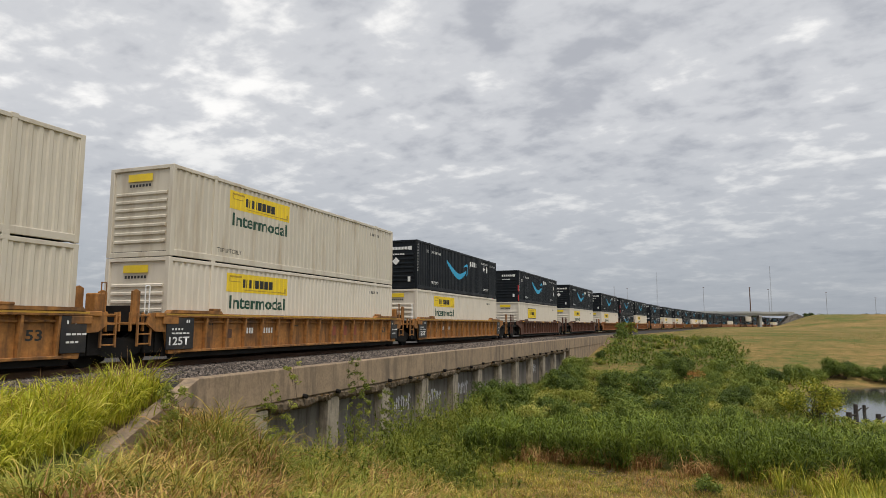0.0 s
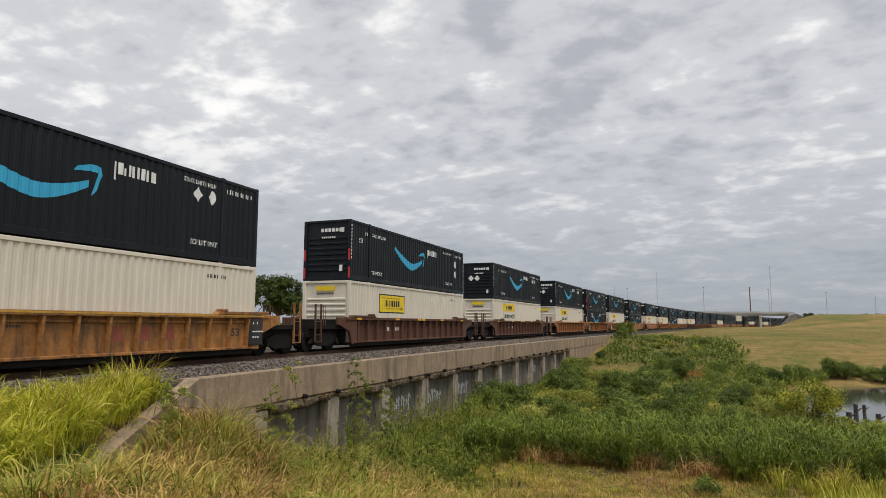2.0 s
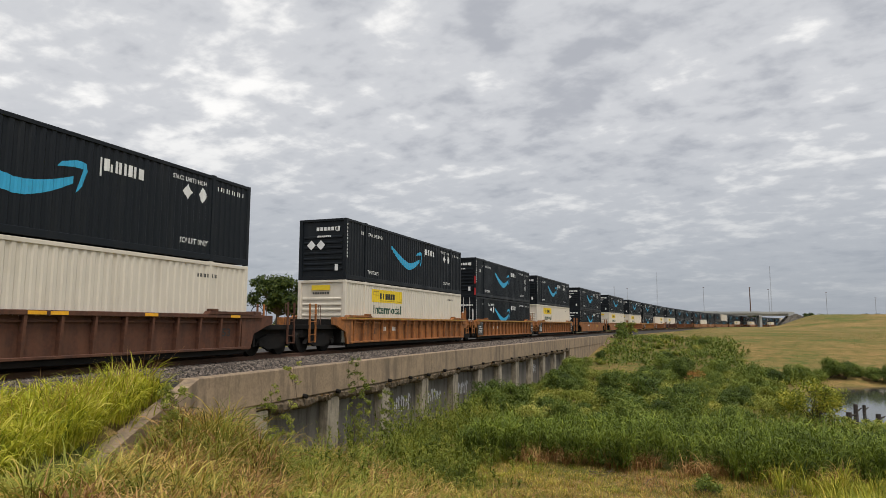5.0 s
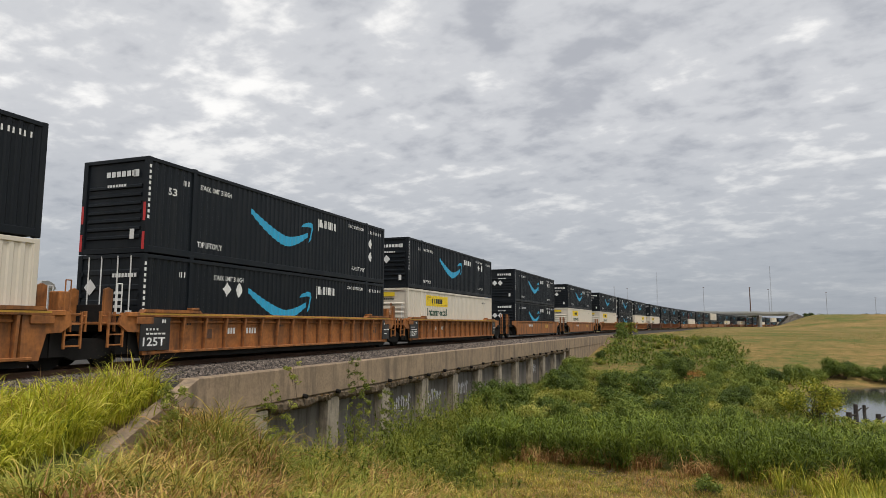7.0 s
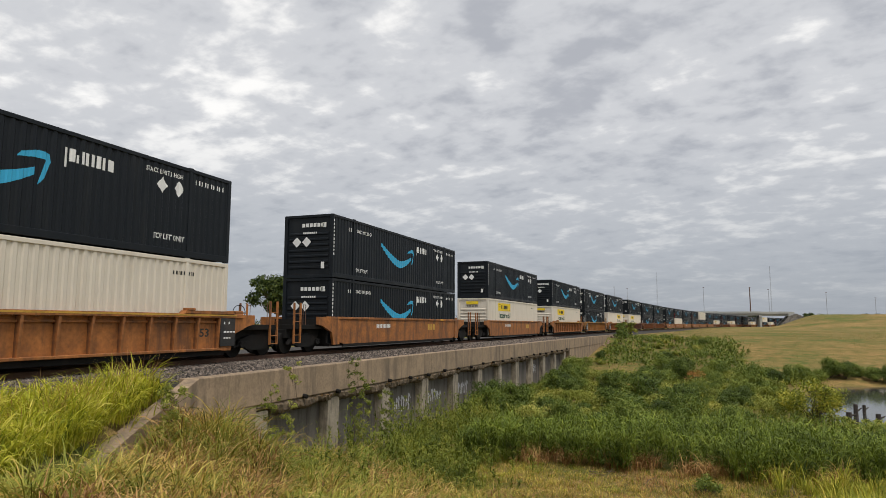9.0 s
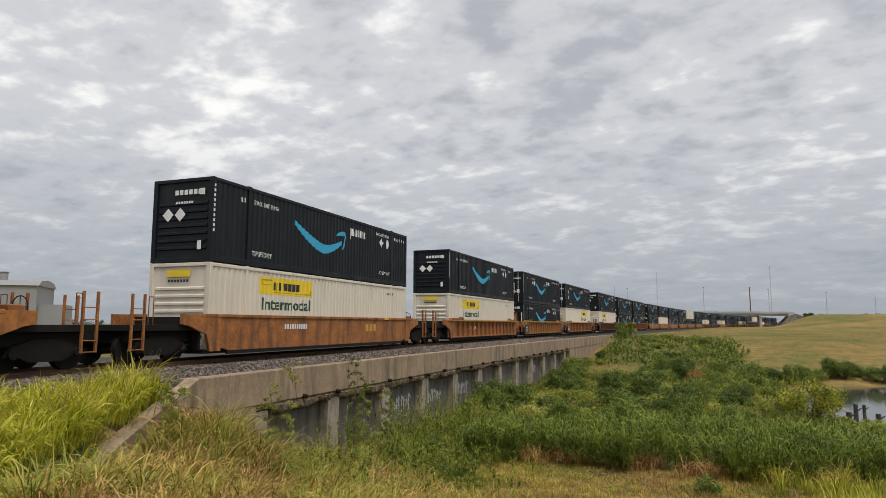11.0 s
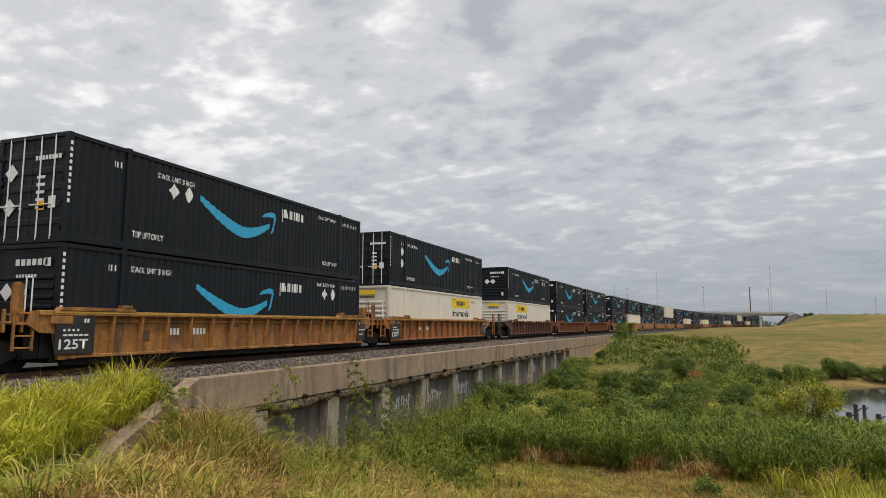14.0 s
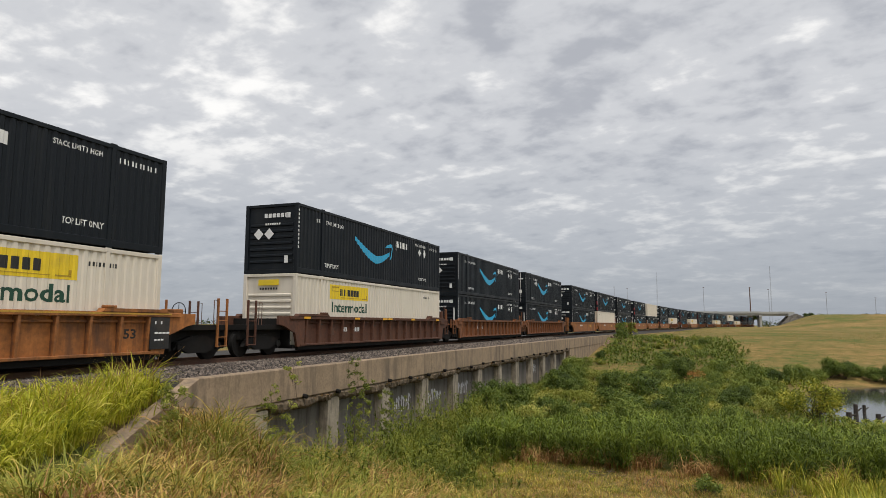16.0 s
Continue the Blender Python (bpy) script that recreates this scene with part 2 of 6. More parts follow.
def ground_z(x, y):
    x, y = np.asarray(x, float), np.asarray(y, float)
    off = x - track_x(y)
    field = -0.85 - 3.3 * smooth01((y - 3 - 0.12 * (x - 16)) / 19)       # falls from the camera's bank to the ditch
    rise = smooth01((y - 62 - 0.20 * np.maximum(x - 8, 0)) / 45)              # the far bank
    z = field + (3.3 * rise)
    z = z + smooth01((y - 130) / 220) * 1.0
    # highway bank, far off to the right
    ridge = smooth01((x - 56 - 0.12 * (y - 390)) / 26) * smooth01((y - 240) / 150) * (1 - smooth01((y - 414) / 40))
    z = z + 6.6 * ridge
    z = z - 2.6 * np.exp(-2.1 * shore(x + wavy(x, y, 2.3, 0.35, 5.0), y))
    # bank under the line, where no wall stands in front of it
    end = smooth01((16.5 - y) / 4.0) + smooth01((y - 84) / 14)
    bank = -0.60 - np.maximum(off - 3.0, 0) * np.where(wing_side(x, y) > 0.15, 0.17, 0.33)
    far_bank = -0.60 - np.maximum(off - 4.0, 0) * 0.10
    bank = np.where(y > 50, far_bank, bank)
    z = np.where(off > -3.5, np.maximum(z, bank * end + -9 * (1 - end)), z)
    z = np.where(off < 2.35, -0.78, z)
    near = np.exp(-((x - 16) ** 2 + (y - 30) ** 2) / 1600)
    z = z + np.where(off > 4, wavy(x, y, 3.1, 0.05, 1.0) + wavy(x, y, 11, 0.10, 2.0) * near, 0)
    return z


def build_ground():
    xs = np.unique(np.concatenate([np.linspace(-3000, -80, 25), np.linspace(-80, -6, 25), np.linspace(-6, 48, 110), np.linspace(48, 140, 60), np.linspace(140, 400, 40), np.linspace(400, 3000, 25)]))
    ys = np.unique(np.concatenate([np.linspace(-3000, -40, 20), np.linspace(-40, 0, 25), np.linspace(0, 70, 141), np.linspace(70, 160, 80), np.linspace(160, 480, 80), np.linspace(480, 4000, 30)]))
    X, Y = np.meshgrid(xs, ys)
    Z = ground_z(X, Y)
    nx, ny = len(xs), len(ys)
    V = np.stack([X.ravel(), Y.ravel(), Z.ravel()], 1)
    idx = np.arange(nx * ny).reshape(ny, nx)
    F = np.stack([idx[:-1, :-1].ravel(), idx[:-1, 1:].ravel(), idx[1:, 1:].ravel(), idx[1:, :-1].ravel()], 1)
    return pydata("ground", V.tolist(), F.tolist(), ground_material(), label="grassy ground with dry patches beside the railway", kind="structure", smooth=True)


def ground_material():
    m = bpy.data.materials.new("grassy_ground")
    m.use_nodes = True
    nd, lk = m.node_tree.nodes, m.node_tree.links
    bs = nd["Principled BSDF"]
    bs.inputs["Roughness"].default_value = 0.95
    bs.inputs["Specular IOR Level"].default_value = 0.1
    co = nd.new("ShaderNodeTexCoord")

    def ns(sc, det):
        n = nd.new("ShaderNodeTexNoise")
        n.inputs["Scale"].default_value, n.inputs["Detail"].default_value, n.inputs["Roughness"].default_value = sc, det, 0.65
        lk.new(co.outputs["Object"], n.inputs["Vector"])
        return n.outputs[0]
    r1 = nd.new("ShaderNodeValToRGB")
    el = r1.color_ramp.elements
    el[0].position, el[0].color = 0.41, (0.100, 0.125, 0.028, 1)
    el[1].position, el[1].color = 0.60, (0.32, 0.205, 0.080, 1)
    e1 = el.new(0.5)
    e1.color = (0.195, 0.150, 0.050, 1)
    mixer = nd.new("ShaderNodeMath")
    mixer.operation = "MULTIPLY_ADD"
    lk.new(ns(0.045, 6), mixer.inputs[0])
    mixer.inputs[1].default_value = 0.55
    sm = nd.new("ShaderNodeMath")
    sm.operation = "MULTIPLY"
    sm.inputs[1].default_value = 0.45
    lk.new(ns(0.7, 6), sm.inputs[0])
    lk.new(sm.outputs[0], mixer.inputs[2])
    lk.new(mixer.outputs[0], r1.inputs[0])
    f = ns(14, 4)
    mr = nd.new("ShaderNodeMapRange")
    mr.inputs[1].default_value, mr.inputs[2].default_value, mr.inputs[3].default_value, mr.inputs[4].default_value = 0.3, 0.7, 0.45, 1.45
    lk.new(f, mr.inputs[0])
    mu = nd.new("ShaderNodeMix")
    mu.data_type, mu.blend_type = "RGBA", "MULTIPLY"
    mu.inputs[0].default_value = 1
    lk.new(r1.outputs[0], mu.inputs[6])
    lk.new(mr.outputs[0], mu.inputs[7])
    lk.new(mu.outputs[2], bs.inputs["Base Color"])
    b = nd.new("ShaderNodeBump")
    b.inputs["Strength"].default_value, b.inputs["Distance"].default_value = 0.8, 0.08
    lk.new(f, b.inputs["Height"])
    lk.new(b.outputs[0], bs.inputs["Normal"])
    return m


ground = build_ground()


def build_water():
    m = bpy.data.materials.new("still_water")
    m.use_nodes = True
    nd, lk = m.node_tree.nodes, m.node_tree.links
    bs = nd["Principled BSDF"]
    bs.inputs["Base Color"].default_value = (0.05, 0.055, 0.045, 1)
    bs.inputs["Roughness"].default_value = 0.08
    n = nd.new("ShaderNodeTexNoise")
    n.inputs["Scale"].default_value, n.inputs["Detail"].default_value = 2.5, 3
    co = nd.new("ShaderNodeTexCoord")
    lk.new(co.outputs["Object"], n.inputs["Vector"])
    b = nd.new("ShaderNodeBump")
    b.inputs["Strength"].default_value, b.inputs["Distance"].default_value = 0.15, 0.02
    lk.new(n.outputs[0], b.inputs["Height"])
    lk.new(b.outputs[0], bs.inputs["Normal"])
    V = [(POND[0], POND[1], -4.45)]
    for i in range(48):
        a = 2 * math.pi * i / 48
        V.append((POND[0] + 1.5 * POND[2] * math.cos(a), POND[1] + 1.5 * POND[3] * math.sin(a), -4.45))
    F = [(0, 1 + i, 1 + (i + 1) % 48) for i in range(48)]
    return pydata("water", V, F, m, label="still grey pond in the ditch", kind="structure")


build_water()

# ---- ballast, ties, rails ----
rows_far = [-30 + 6 * i for i in range(125)]
bed = new("track_bed")
tagged(bed, "bed of crushed stone under the track, coloured dark for shade", kind="structure")
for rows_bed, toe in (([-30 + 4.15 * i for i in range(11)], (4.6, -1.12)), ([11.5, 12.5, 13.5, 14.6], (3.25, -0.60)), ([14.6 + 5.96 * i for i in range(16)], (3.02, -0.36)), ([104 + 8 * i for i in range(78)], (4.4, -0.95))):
    # Far side widened to 15 m: dark gravel stands in for shade below the cars.
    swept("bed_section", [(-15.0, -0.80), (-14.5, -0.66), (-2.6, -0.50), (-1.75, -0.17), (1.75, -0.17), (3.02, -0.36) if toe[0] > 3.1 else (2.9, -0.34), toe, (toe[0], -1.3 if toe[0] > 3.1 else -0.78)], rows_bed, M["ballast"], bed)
for side in (-0.76, 0.76):
    swept("rail", [(side - 0.07, -0.165), (side + 0.07, -0.165), (side + 0.02, -0.13), (side + 0.02, -0.045), (side + 0.037, -0.04), (side + 0.037, 0.0), (side - 0.037, 0.0), (side - 0.037, -0.04), (side - 0.02, -0.045), (side - 0.02, -0.13)],
          rows_far, M["rust"], label="worn steel running rail on timber ties", category="rail")

# ---- abutment wall with pilasters ----
WALL_Z, WALL_OFF = -0.30, 3.05
W0, W1 = 14.6, 104.0


def wall_sweep(name, prof, s0, s1, n, mat, parent=None, label="", kind=""):
    V, F, k = [], [], len(prof)
    for i in range(n + 1):
        s = s0 + (s1 - s0) * i / n
        for o, z in prof:
            p, _ = line(s, WALL_OFF + o)
            V.append((p.x, p.y, z))
    for i in range(n):
        for j in range(k):
            a, b = i * k + j, i * k + (j + 1) % k
            F.append((a, b, b + k, a + k))
    F.append(tuple(range(k))[::-1])
    F.append(tuple(range(n * k, (n + 1) * k)))
    return pydata(name, V, F, mat, parent, label, kind=kind)


def rough_ledge(s0, s1, seed):
    """Crumbling edge under the fascia: broken concrete with an uneven lower rim."""
    rng = np.random.default_rng(seed)
    n = max(8, int((s1 - s0) / 0.09))
    base = [(-0.1, -1.05), (0.27, -1.05), (0.34, -1.12), (0.33, -1.20), (0.25, -1.29), (0.08, -1.34), (-0.1, -1.34)]
    k = len(base)
    drop = np.interp(np.arange(n + 1), np.arange(0, n + 6, 5), rng.uniform(-0.05, 0.16, len(np.arange(0, n + 6, 5))))
    V, F = [], []
    for i in range(n + 1):
        u = s0 + (s1 - s0) * i / n
        for j, (o, z) in enumerate(base):
            jag = 0 if j in (0, 1) else 1
            p, _ = line(u, WALL_OFF + o + jag * (rng.normal(0, 0.028) - 0.03 * (drop[i] < 0)))
            V.append((p.x, p.y, WALL_Z + z - (drop[i] + rng.normal(0, 0.025)) * jag * (0.3 if j == 2 else 1)))
    for i in range(n):
        for j in range(k):
            q, r = i * k + j, i * k + (j + 1) % k
            F.append((q, r, r + k, q + k))
    F += [tuple(range(k))[::-1], tuple(range(n * k, (n + 1) * k))]
    pydata("ledge", V, F, M["rubble"], wall, "eroded rough ledge under the fascia")


wall = new("retaining_wall")
tagged(wall, "long weathered concrete wall with pilasters carrying the track", kind="structure")
for i in range(10):
    sa = W0 + (W1 - W0) * i / 10
    sb = W0 + (W1 - W0) * (i + 1) / 10 - 0.025
    wall_sweep("fascia", [(-0.05, WALL_Z), (0.32, WALL_Z), (0.35, WALL_Z - 0.03), (0.35, WALL_Z - 1.02), (0.33, WALL_Z - 1.05), (-0.05, WALL_Z - 1.05)], sa, sb, 8, M["concrete"], wall)
    if i == 0:
        wall_sweep("abutment", [(-0.4, WALL_Z - 1.05), (0.33, WALL_Z - 1.05), (0.33, -5.6), (-0.4, -5.6)], W0, W0 + 3.0, 4, M["concrete"], wall)
    if sa < 71:
        rough_ledge(max(sa, W0 + 3.01), min(sb, 71.19), 60 + i)
    wall_sweep("panel", [(-0.45, WALL_Z - 1.3), (-0.15, WALL_Z - 1.3), (-0.15, -5.6), (-0.45, -5.6)], sa, sb, 8, M["concrete_dark"], wall, "dark grey streaked recessed concrete panel")
for i in range(12):
    s = 17.95 + 4.66 * i
    prof = [(-0.15, WALL_Z - 1.28), (0.24, WALL_Z - 1.28), (0.19, -5.6), (-0.15, -5.6)]
    V = []
    for ds in (-0.42, 0.42):
        for o, z in prof:
            q, _ = line(s + ds, WALL_OFF + o)
            V.append((q.x, q.y, z))
    pydata("pilaster", V, [(0, 1, 2, 3), (7, 6, 5, 4), (0, 4, 5, 1), (1, 5, 6, 2), (2, 6, 7, 3), (3, 7, 4, 0)], M["pilaster"], wall)
wall_sweep("abutment", [(-0.14, WALL_Z - 1.052), (0.31, WALL_Z - 1.052), (0.31, -5.6), (-0.14, -5.6)], 71.2, W1, 12, M["concrete"], wall)
# wing wall that falls with the bank
a0, a1 = Vector((3.45, 14.6, WALL_Z)), Vector((6.5, 7.7, -1.62))
d = (a1 - a0).normalized()
sd = Vector((d.y, -d.x, 0)).normalized() * 0.19
V = []
for q in (a0, a1):
    V += [q - sd, q + sd, q + sd - Vector((0, 0, 3.0)), q - sd - Vector((0, 0, 3.0))]
pydata("wing", V, [(0, 1, 2, 3), (7, 6, 5, 4), (0, 4, 5, 1), (1, 5, 6, 2), (2, 6, 7, 3), (3, 7, 4, 0)], M["concrete"], wall)

me = None
for i in range(22):
    s = 20.3 + 2.33 * i
    if me is None:
        ob = part("drain_pipe", rod(rod(bmesh.new(), (0, 0, 0), (0.17, 0, -0.03), 0.075, 10), (0.17, 0, -0.03), (0.172, 0, -0.03), 0.06, 10), M["grime"], wall, "dark stub of a drain pipe")
        me = ob.data
    else:
        ob = share("drain_pipe", me, wall)
    q, a = line(s, WALL_OFF + 0.33)
    ob.matrix_basis = pose(q.x, q.y, WALL_Z - 1.0 - 0.04 * (i % 3), 0, 0, -math.degrees(a))
# spray-painted tags on the panels, as plain strokes
for k, s0 in enumerate((29.0, 33.3, 37.9, 56.5)):
    bm = bmesh.new()
    rng = random.Random(40 + k)
    for i in range(7):
        q, a = line(s0 + 0.27 * i, WALL_OFF - 0.143)
        q2, _ = line(s0 + 0.27 * i + rng.uniform(-0.12, 0.2), WALL_OFF - 0.143)
        z0, z1 = -2.95 + rng.uniform(-0.1, 0.12), -2.35 + rng.uniform(-0.15, 0.15)
        for (pa, za), (pb, zb) in (((q, z0), (q2, z1)), ((q2, z1), (q2 + Vector((0, 0.2, 0)), z1 - 0.25))):
            w = Vector((0, 0.045, 0))
            bm.faces.new([bm.verts.new((v.x, v.y, z)) for v, z in ((pa - w, za), (pa + w, za), (pb + w, zb), (pb - w, zb))])
    part("graffiti", bm, M["paint_mark"], wall, "pale spray-painted strokes", kind="stuff")


# ---- the train ----
# s of each unit's container front at 0 s; upper and lower box; car finish. a: dark box, w: white box, n: none
UNITS = [(-3.65, "w", "w", "tan"), (15.72, "w", "w", "tan"), (35.29, "a", "w", "tan"), (58.63, "a", "w", "dark"), (82.10, "a", "w", "dark"),
         (105.50, "a", "w", "rust"), (124.95, "a", "a", "rust"), (144.25, "a", "w", "rust"), (167.50, "a", "a", "smooth"), (191.25, "a", "w", "smooth"),
         (214.30, "a", "w", "rust"), (233.80, "a", "a", "tan"), (253.35, "a", "w", "rust"), (276.80, "a", "w", "dark"), (296.42, "a", "a", "brown"),
         (315.11, "a", "a", "brown"), (337.49, "a", "a", "smooth"), (356.17, "a", "w", "smooth"), (375.77, "a", "a", "smooth"), (396.91, "a", "a", "smooth"),
         (416.31, "w", "a", "smooth"), (437.75, "a", "a", "smooth"), (456.85, "a", "w", "brown"), (480.5, "a", "a", "brown"), (504.57, "a", "w", "smooth"),
         (524.0, "a", "a", "brown"), (547.5, "a", "a", "brown"), (571.5, "a", "w", "tan"), (591.0, "a", "a", "brown"), (612.3, "w", "a", "brown"),
         (633.0, "a", "w", "tan"), (656.0, "a", "a", "brown"), (676.0, "a", "a", "dark")]
LEN, HALF, BH = 16.154, 1.295, 2.896
FLOOR = 0.358                     # underside of the lower box above the rail
PITCH_C, CORR = 0.28, 0.032       # corrugation


def at_s(s, z=0.0, chord=LEN):
    """Pose of a body whose front end stands at s and whose own x axis runs back along the line; its y points away from the camera."""
    a, _ = line(s)
    b, _ = line(s + chord)
    h = math.degrees(math.atan2(b.y - a.y, b.x - a.x))
    return pose(a.x, a.y, z, 0, 0, h)


# slight unevenness of the train's run, metres back at each half second
UNEVEN = {0.0: 0.15, 0.5: 0.5, 1.0: 0.15, 1.5: -0.1, 2.0: 0.1, 3.5: 0.2, 4.0: 0.1, 7.5: 0.2, 8.0: 0.1, 11.5: 0.25, 12.5: -0.1, 12.9: -0.15, 13.0: 1.4, 13.1: -0.15, 13.5: -0.3, 14.0: -0.3, 14.5: 0.25, 15.0: -0.3, 15.5: -0.6, 16.0: -0.6}


def travelled(t):
    return 15.6465 * t + 0.01167 * t * t - UNEVEN.get(t, 0.0)


BH_STACK = BH + 0.02
TIMES = sorted([0.5 * i for i in range(33)] + [12.9, 13.1])
spinning = []                      # wheelsets near enough to be seen turning
moving = []                        # (thing, s at 0 s, z, chord)


def corr(x):
    """Depth of the corrugated side behind its outer face at x."""
    u = (x % PITCH_C) / PITCH_C
    if u < 0.36:
        return 0.0
    if u < 0.5:
        return CORR * (u - 0.36) / 0.14
    if u < 0.86:
        return CORR
    return CORR * (1 - (u - 0.86) / 0.14)


def breaks(x0, x1):
    out = [x0]
    k = math.floor(x0 / PITCH_C) - 1
    while k * PITCH_C < x1:
        for u in (0, 0.36, 0.5, 0.86):
            q = (k + u) * PITCH_C
            if x0 + 1e-4 < q < x1 - 1e-4:
                out.append(q)
        k += 1
    return out + [x1]


def side_skin(bm, x0, x1, y, sgn, z0, z1):
    xs = breaks(x0, x1)
    lo = [bm.verts.new((x, y - sgn * corr(x), z0)) for x in xs]
    hi = [bm.verts.new((x, y - sgn * corr(x), z1)) for x in xs]
    for i in range(len(xs) - 1):
        q = (lo[i], lo[i + 1], hi[i + 1], hi[i])
        bm.faces.new(q if sgn < 0 else q[::-1])


NEAR = -HALF    # own y of the side that faces the camera


def drape(bm, gap=0.004):
    """Lay a flat shape, drawn in x and z, on the corrugated near side."""
    xs = [v.co.x for v in bm.verts]
    for x in breaks(min(xs), max(xs))[1:-1]:
        bmesh.ops.bisect_plane(bm, geom=bm.verts[:] + bm.edges[:] + bm.faces[:], plane_co=(x, 0, 0), plane_no=(1, 0, 0))
    for v in bm.verts:
        v.co.y = NEAR + 0.02 + corr(v.co.x) - gap
    for f in bm.faces:
        f.normal_update()
        if f.normal.y > 0:
            f.normal_flip()
    return bm


def flat(bm, pts):
    vs = [bm.verts.new((x, 0, z)) for x, z in pts]
    bm.faces.new(vs)
    return bm


def rect(bm, x0, x1, z0, z1):
    return flat(bm, [(x0, z0), (x1, z0), (x1, z1), (x0, z1)])


words = {}


def word_bm(text, height, x, z, width, bold=0.0):
    """The outline of a word as flat faces in x and z, its lower left at (x, z)."""
    if (text, bold) not in words:
        cu = bpy.data.curves.new("word", "FONT")
        cu.body, cu.size, cu.offset, cu.resolution_u = text, 1.0, bold, 2
        ob = new("word", cu)
        bpy.context.view_layer.update()
        me = bpy.data.meshes.new_from_object(ob.evaluated_get(bpy.context.evaluated_depsgraph_get()))
        words[(text, bold)] = me
        bpy.data.objects.remove(ob)
    bm = bmesh.new()
    bm.from_mesh(words[(text, bold)])
    k = height / 0.70
    xs = [v.co.x for v in bm.verts]
    kx = width / (max(xs) - min(xs))
    for v in bm.verts:
        v.co = Vector((x + (v.co.x - min(xs)) * kx, 0, z + v.co.y * k))
    return bm


def letter_bars(bm, x, z, h, widths, gap=0.25):
    """Plain bars in place of lettering."""
    for w in widths:
        rect(bm, x, x + w * h, z, z + h)
        x += (w + gap) * h
    return bm


def swoosh(bm, x0, x1, z0, z1):
    """A smiling stroke with a bent arrow tip."""
    n, up, lo = 26, [], []
    w, h = (x1 - x0), (z1 - z0)
    for i in range(n + 1):
        u = i / n
        x = x0 + w * 0.90 * u
        mid = z0 + h * (0.22 + 0.56 * ((0.60 - u) / 0.60) ** 1.45) if u < 0.60 else z0 + h * (0.22 + 0.30 * ((u - 0.60) / 0.40) ** 1.7)
        th = h * (0.035 + 0.10 * math.sin(math.pi * min(1.0, 0.08 + 0.84 * u)) ** 0.9)
        up.append(bm.verts.new((x, 0, mid + th)))
        lo.append(bm.verts.new((x, 0, mid - th)))
    for i in range(n):
        bm.faces.new((lo[i], lo[i + 1], up[i + 1], up[i]))
    flat(bm, [(x1 - 0.21 * w, z0 + h * 0.70), (x1 - 0.19 * w, z0 + h * 0.79), (x1 - 0.08 * w, z0 + h * 0.88), (x1 - 0.01 * w, z0 + h * 0.86), (x1 - 0.035 * w, z0 + h * 0.74), (x1 - 0.09 * w, z0 + h * 0.75)])
    flat(bm, [(x1 - 0.035 * w, z0 + h * 0.74), (x1 - 0.01 * w, z0 + h * 0.86), (x1, z0 + h * 0.72), (x1 - 0.03 * w, z0 + h * 0.46), (x1 - 0.075 * w, z0 + h * 0.30), (x1 - 0.06 * w, z0 + h * 0.50)])
    return bm


def diamond(bm, x, z, r):
    return flat(bm, [(x - r * 0.8, z), (x, z - r), (x + r * 0.8, z), (x, z + r)])


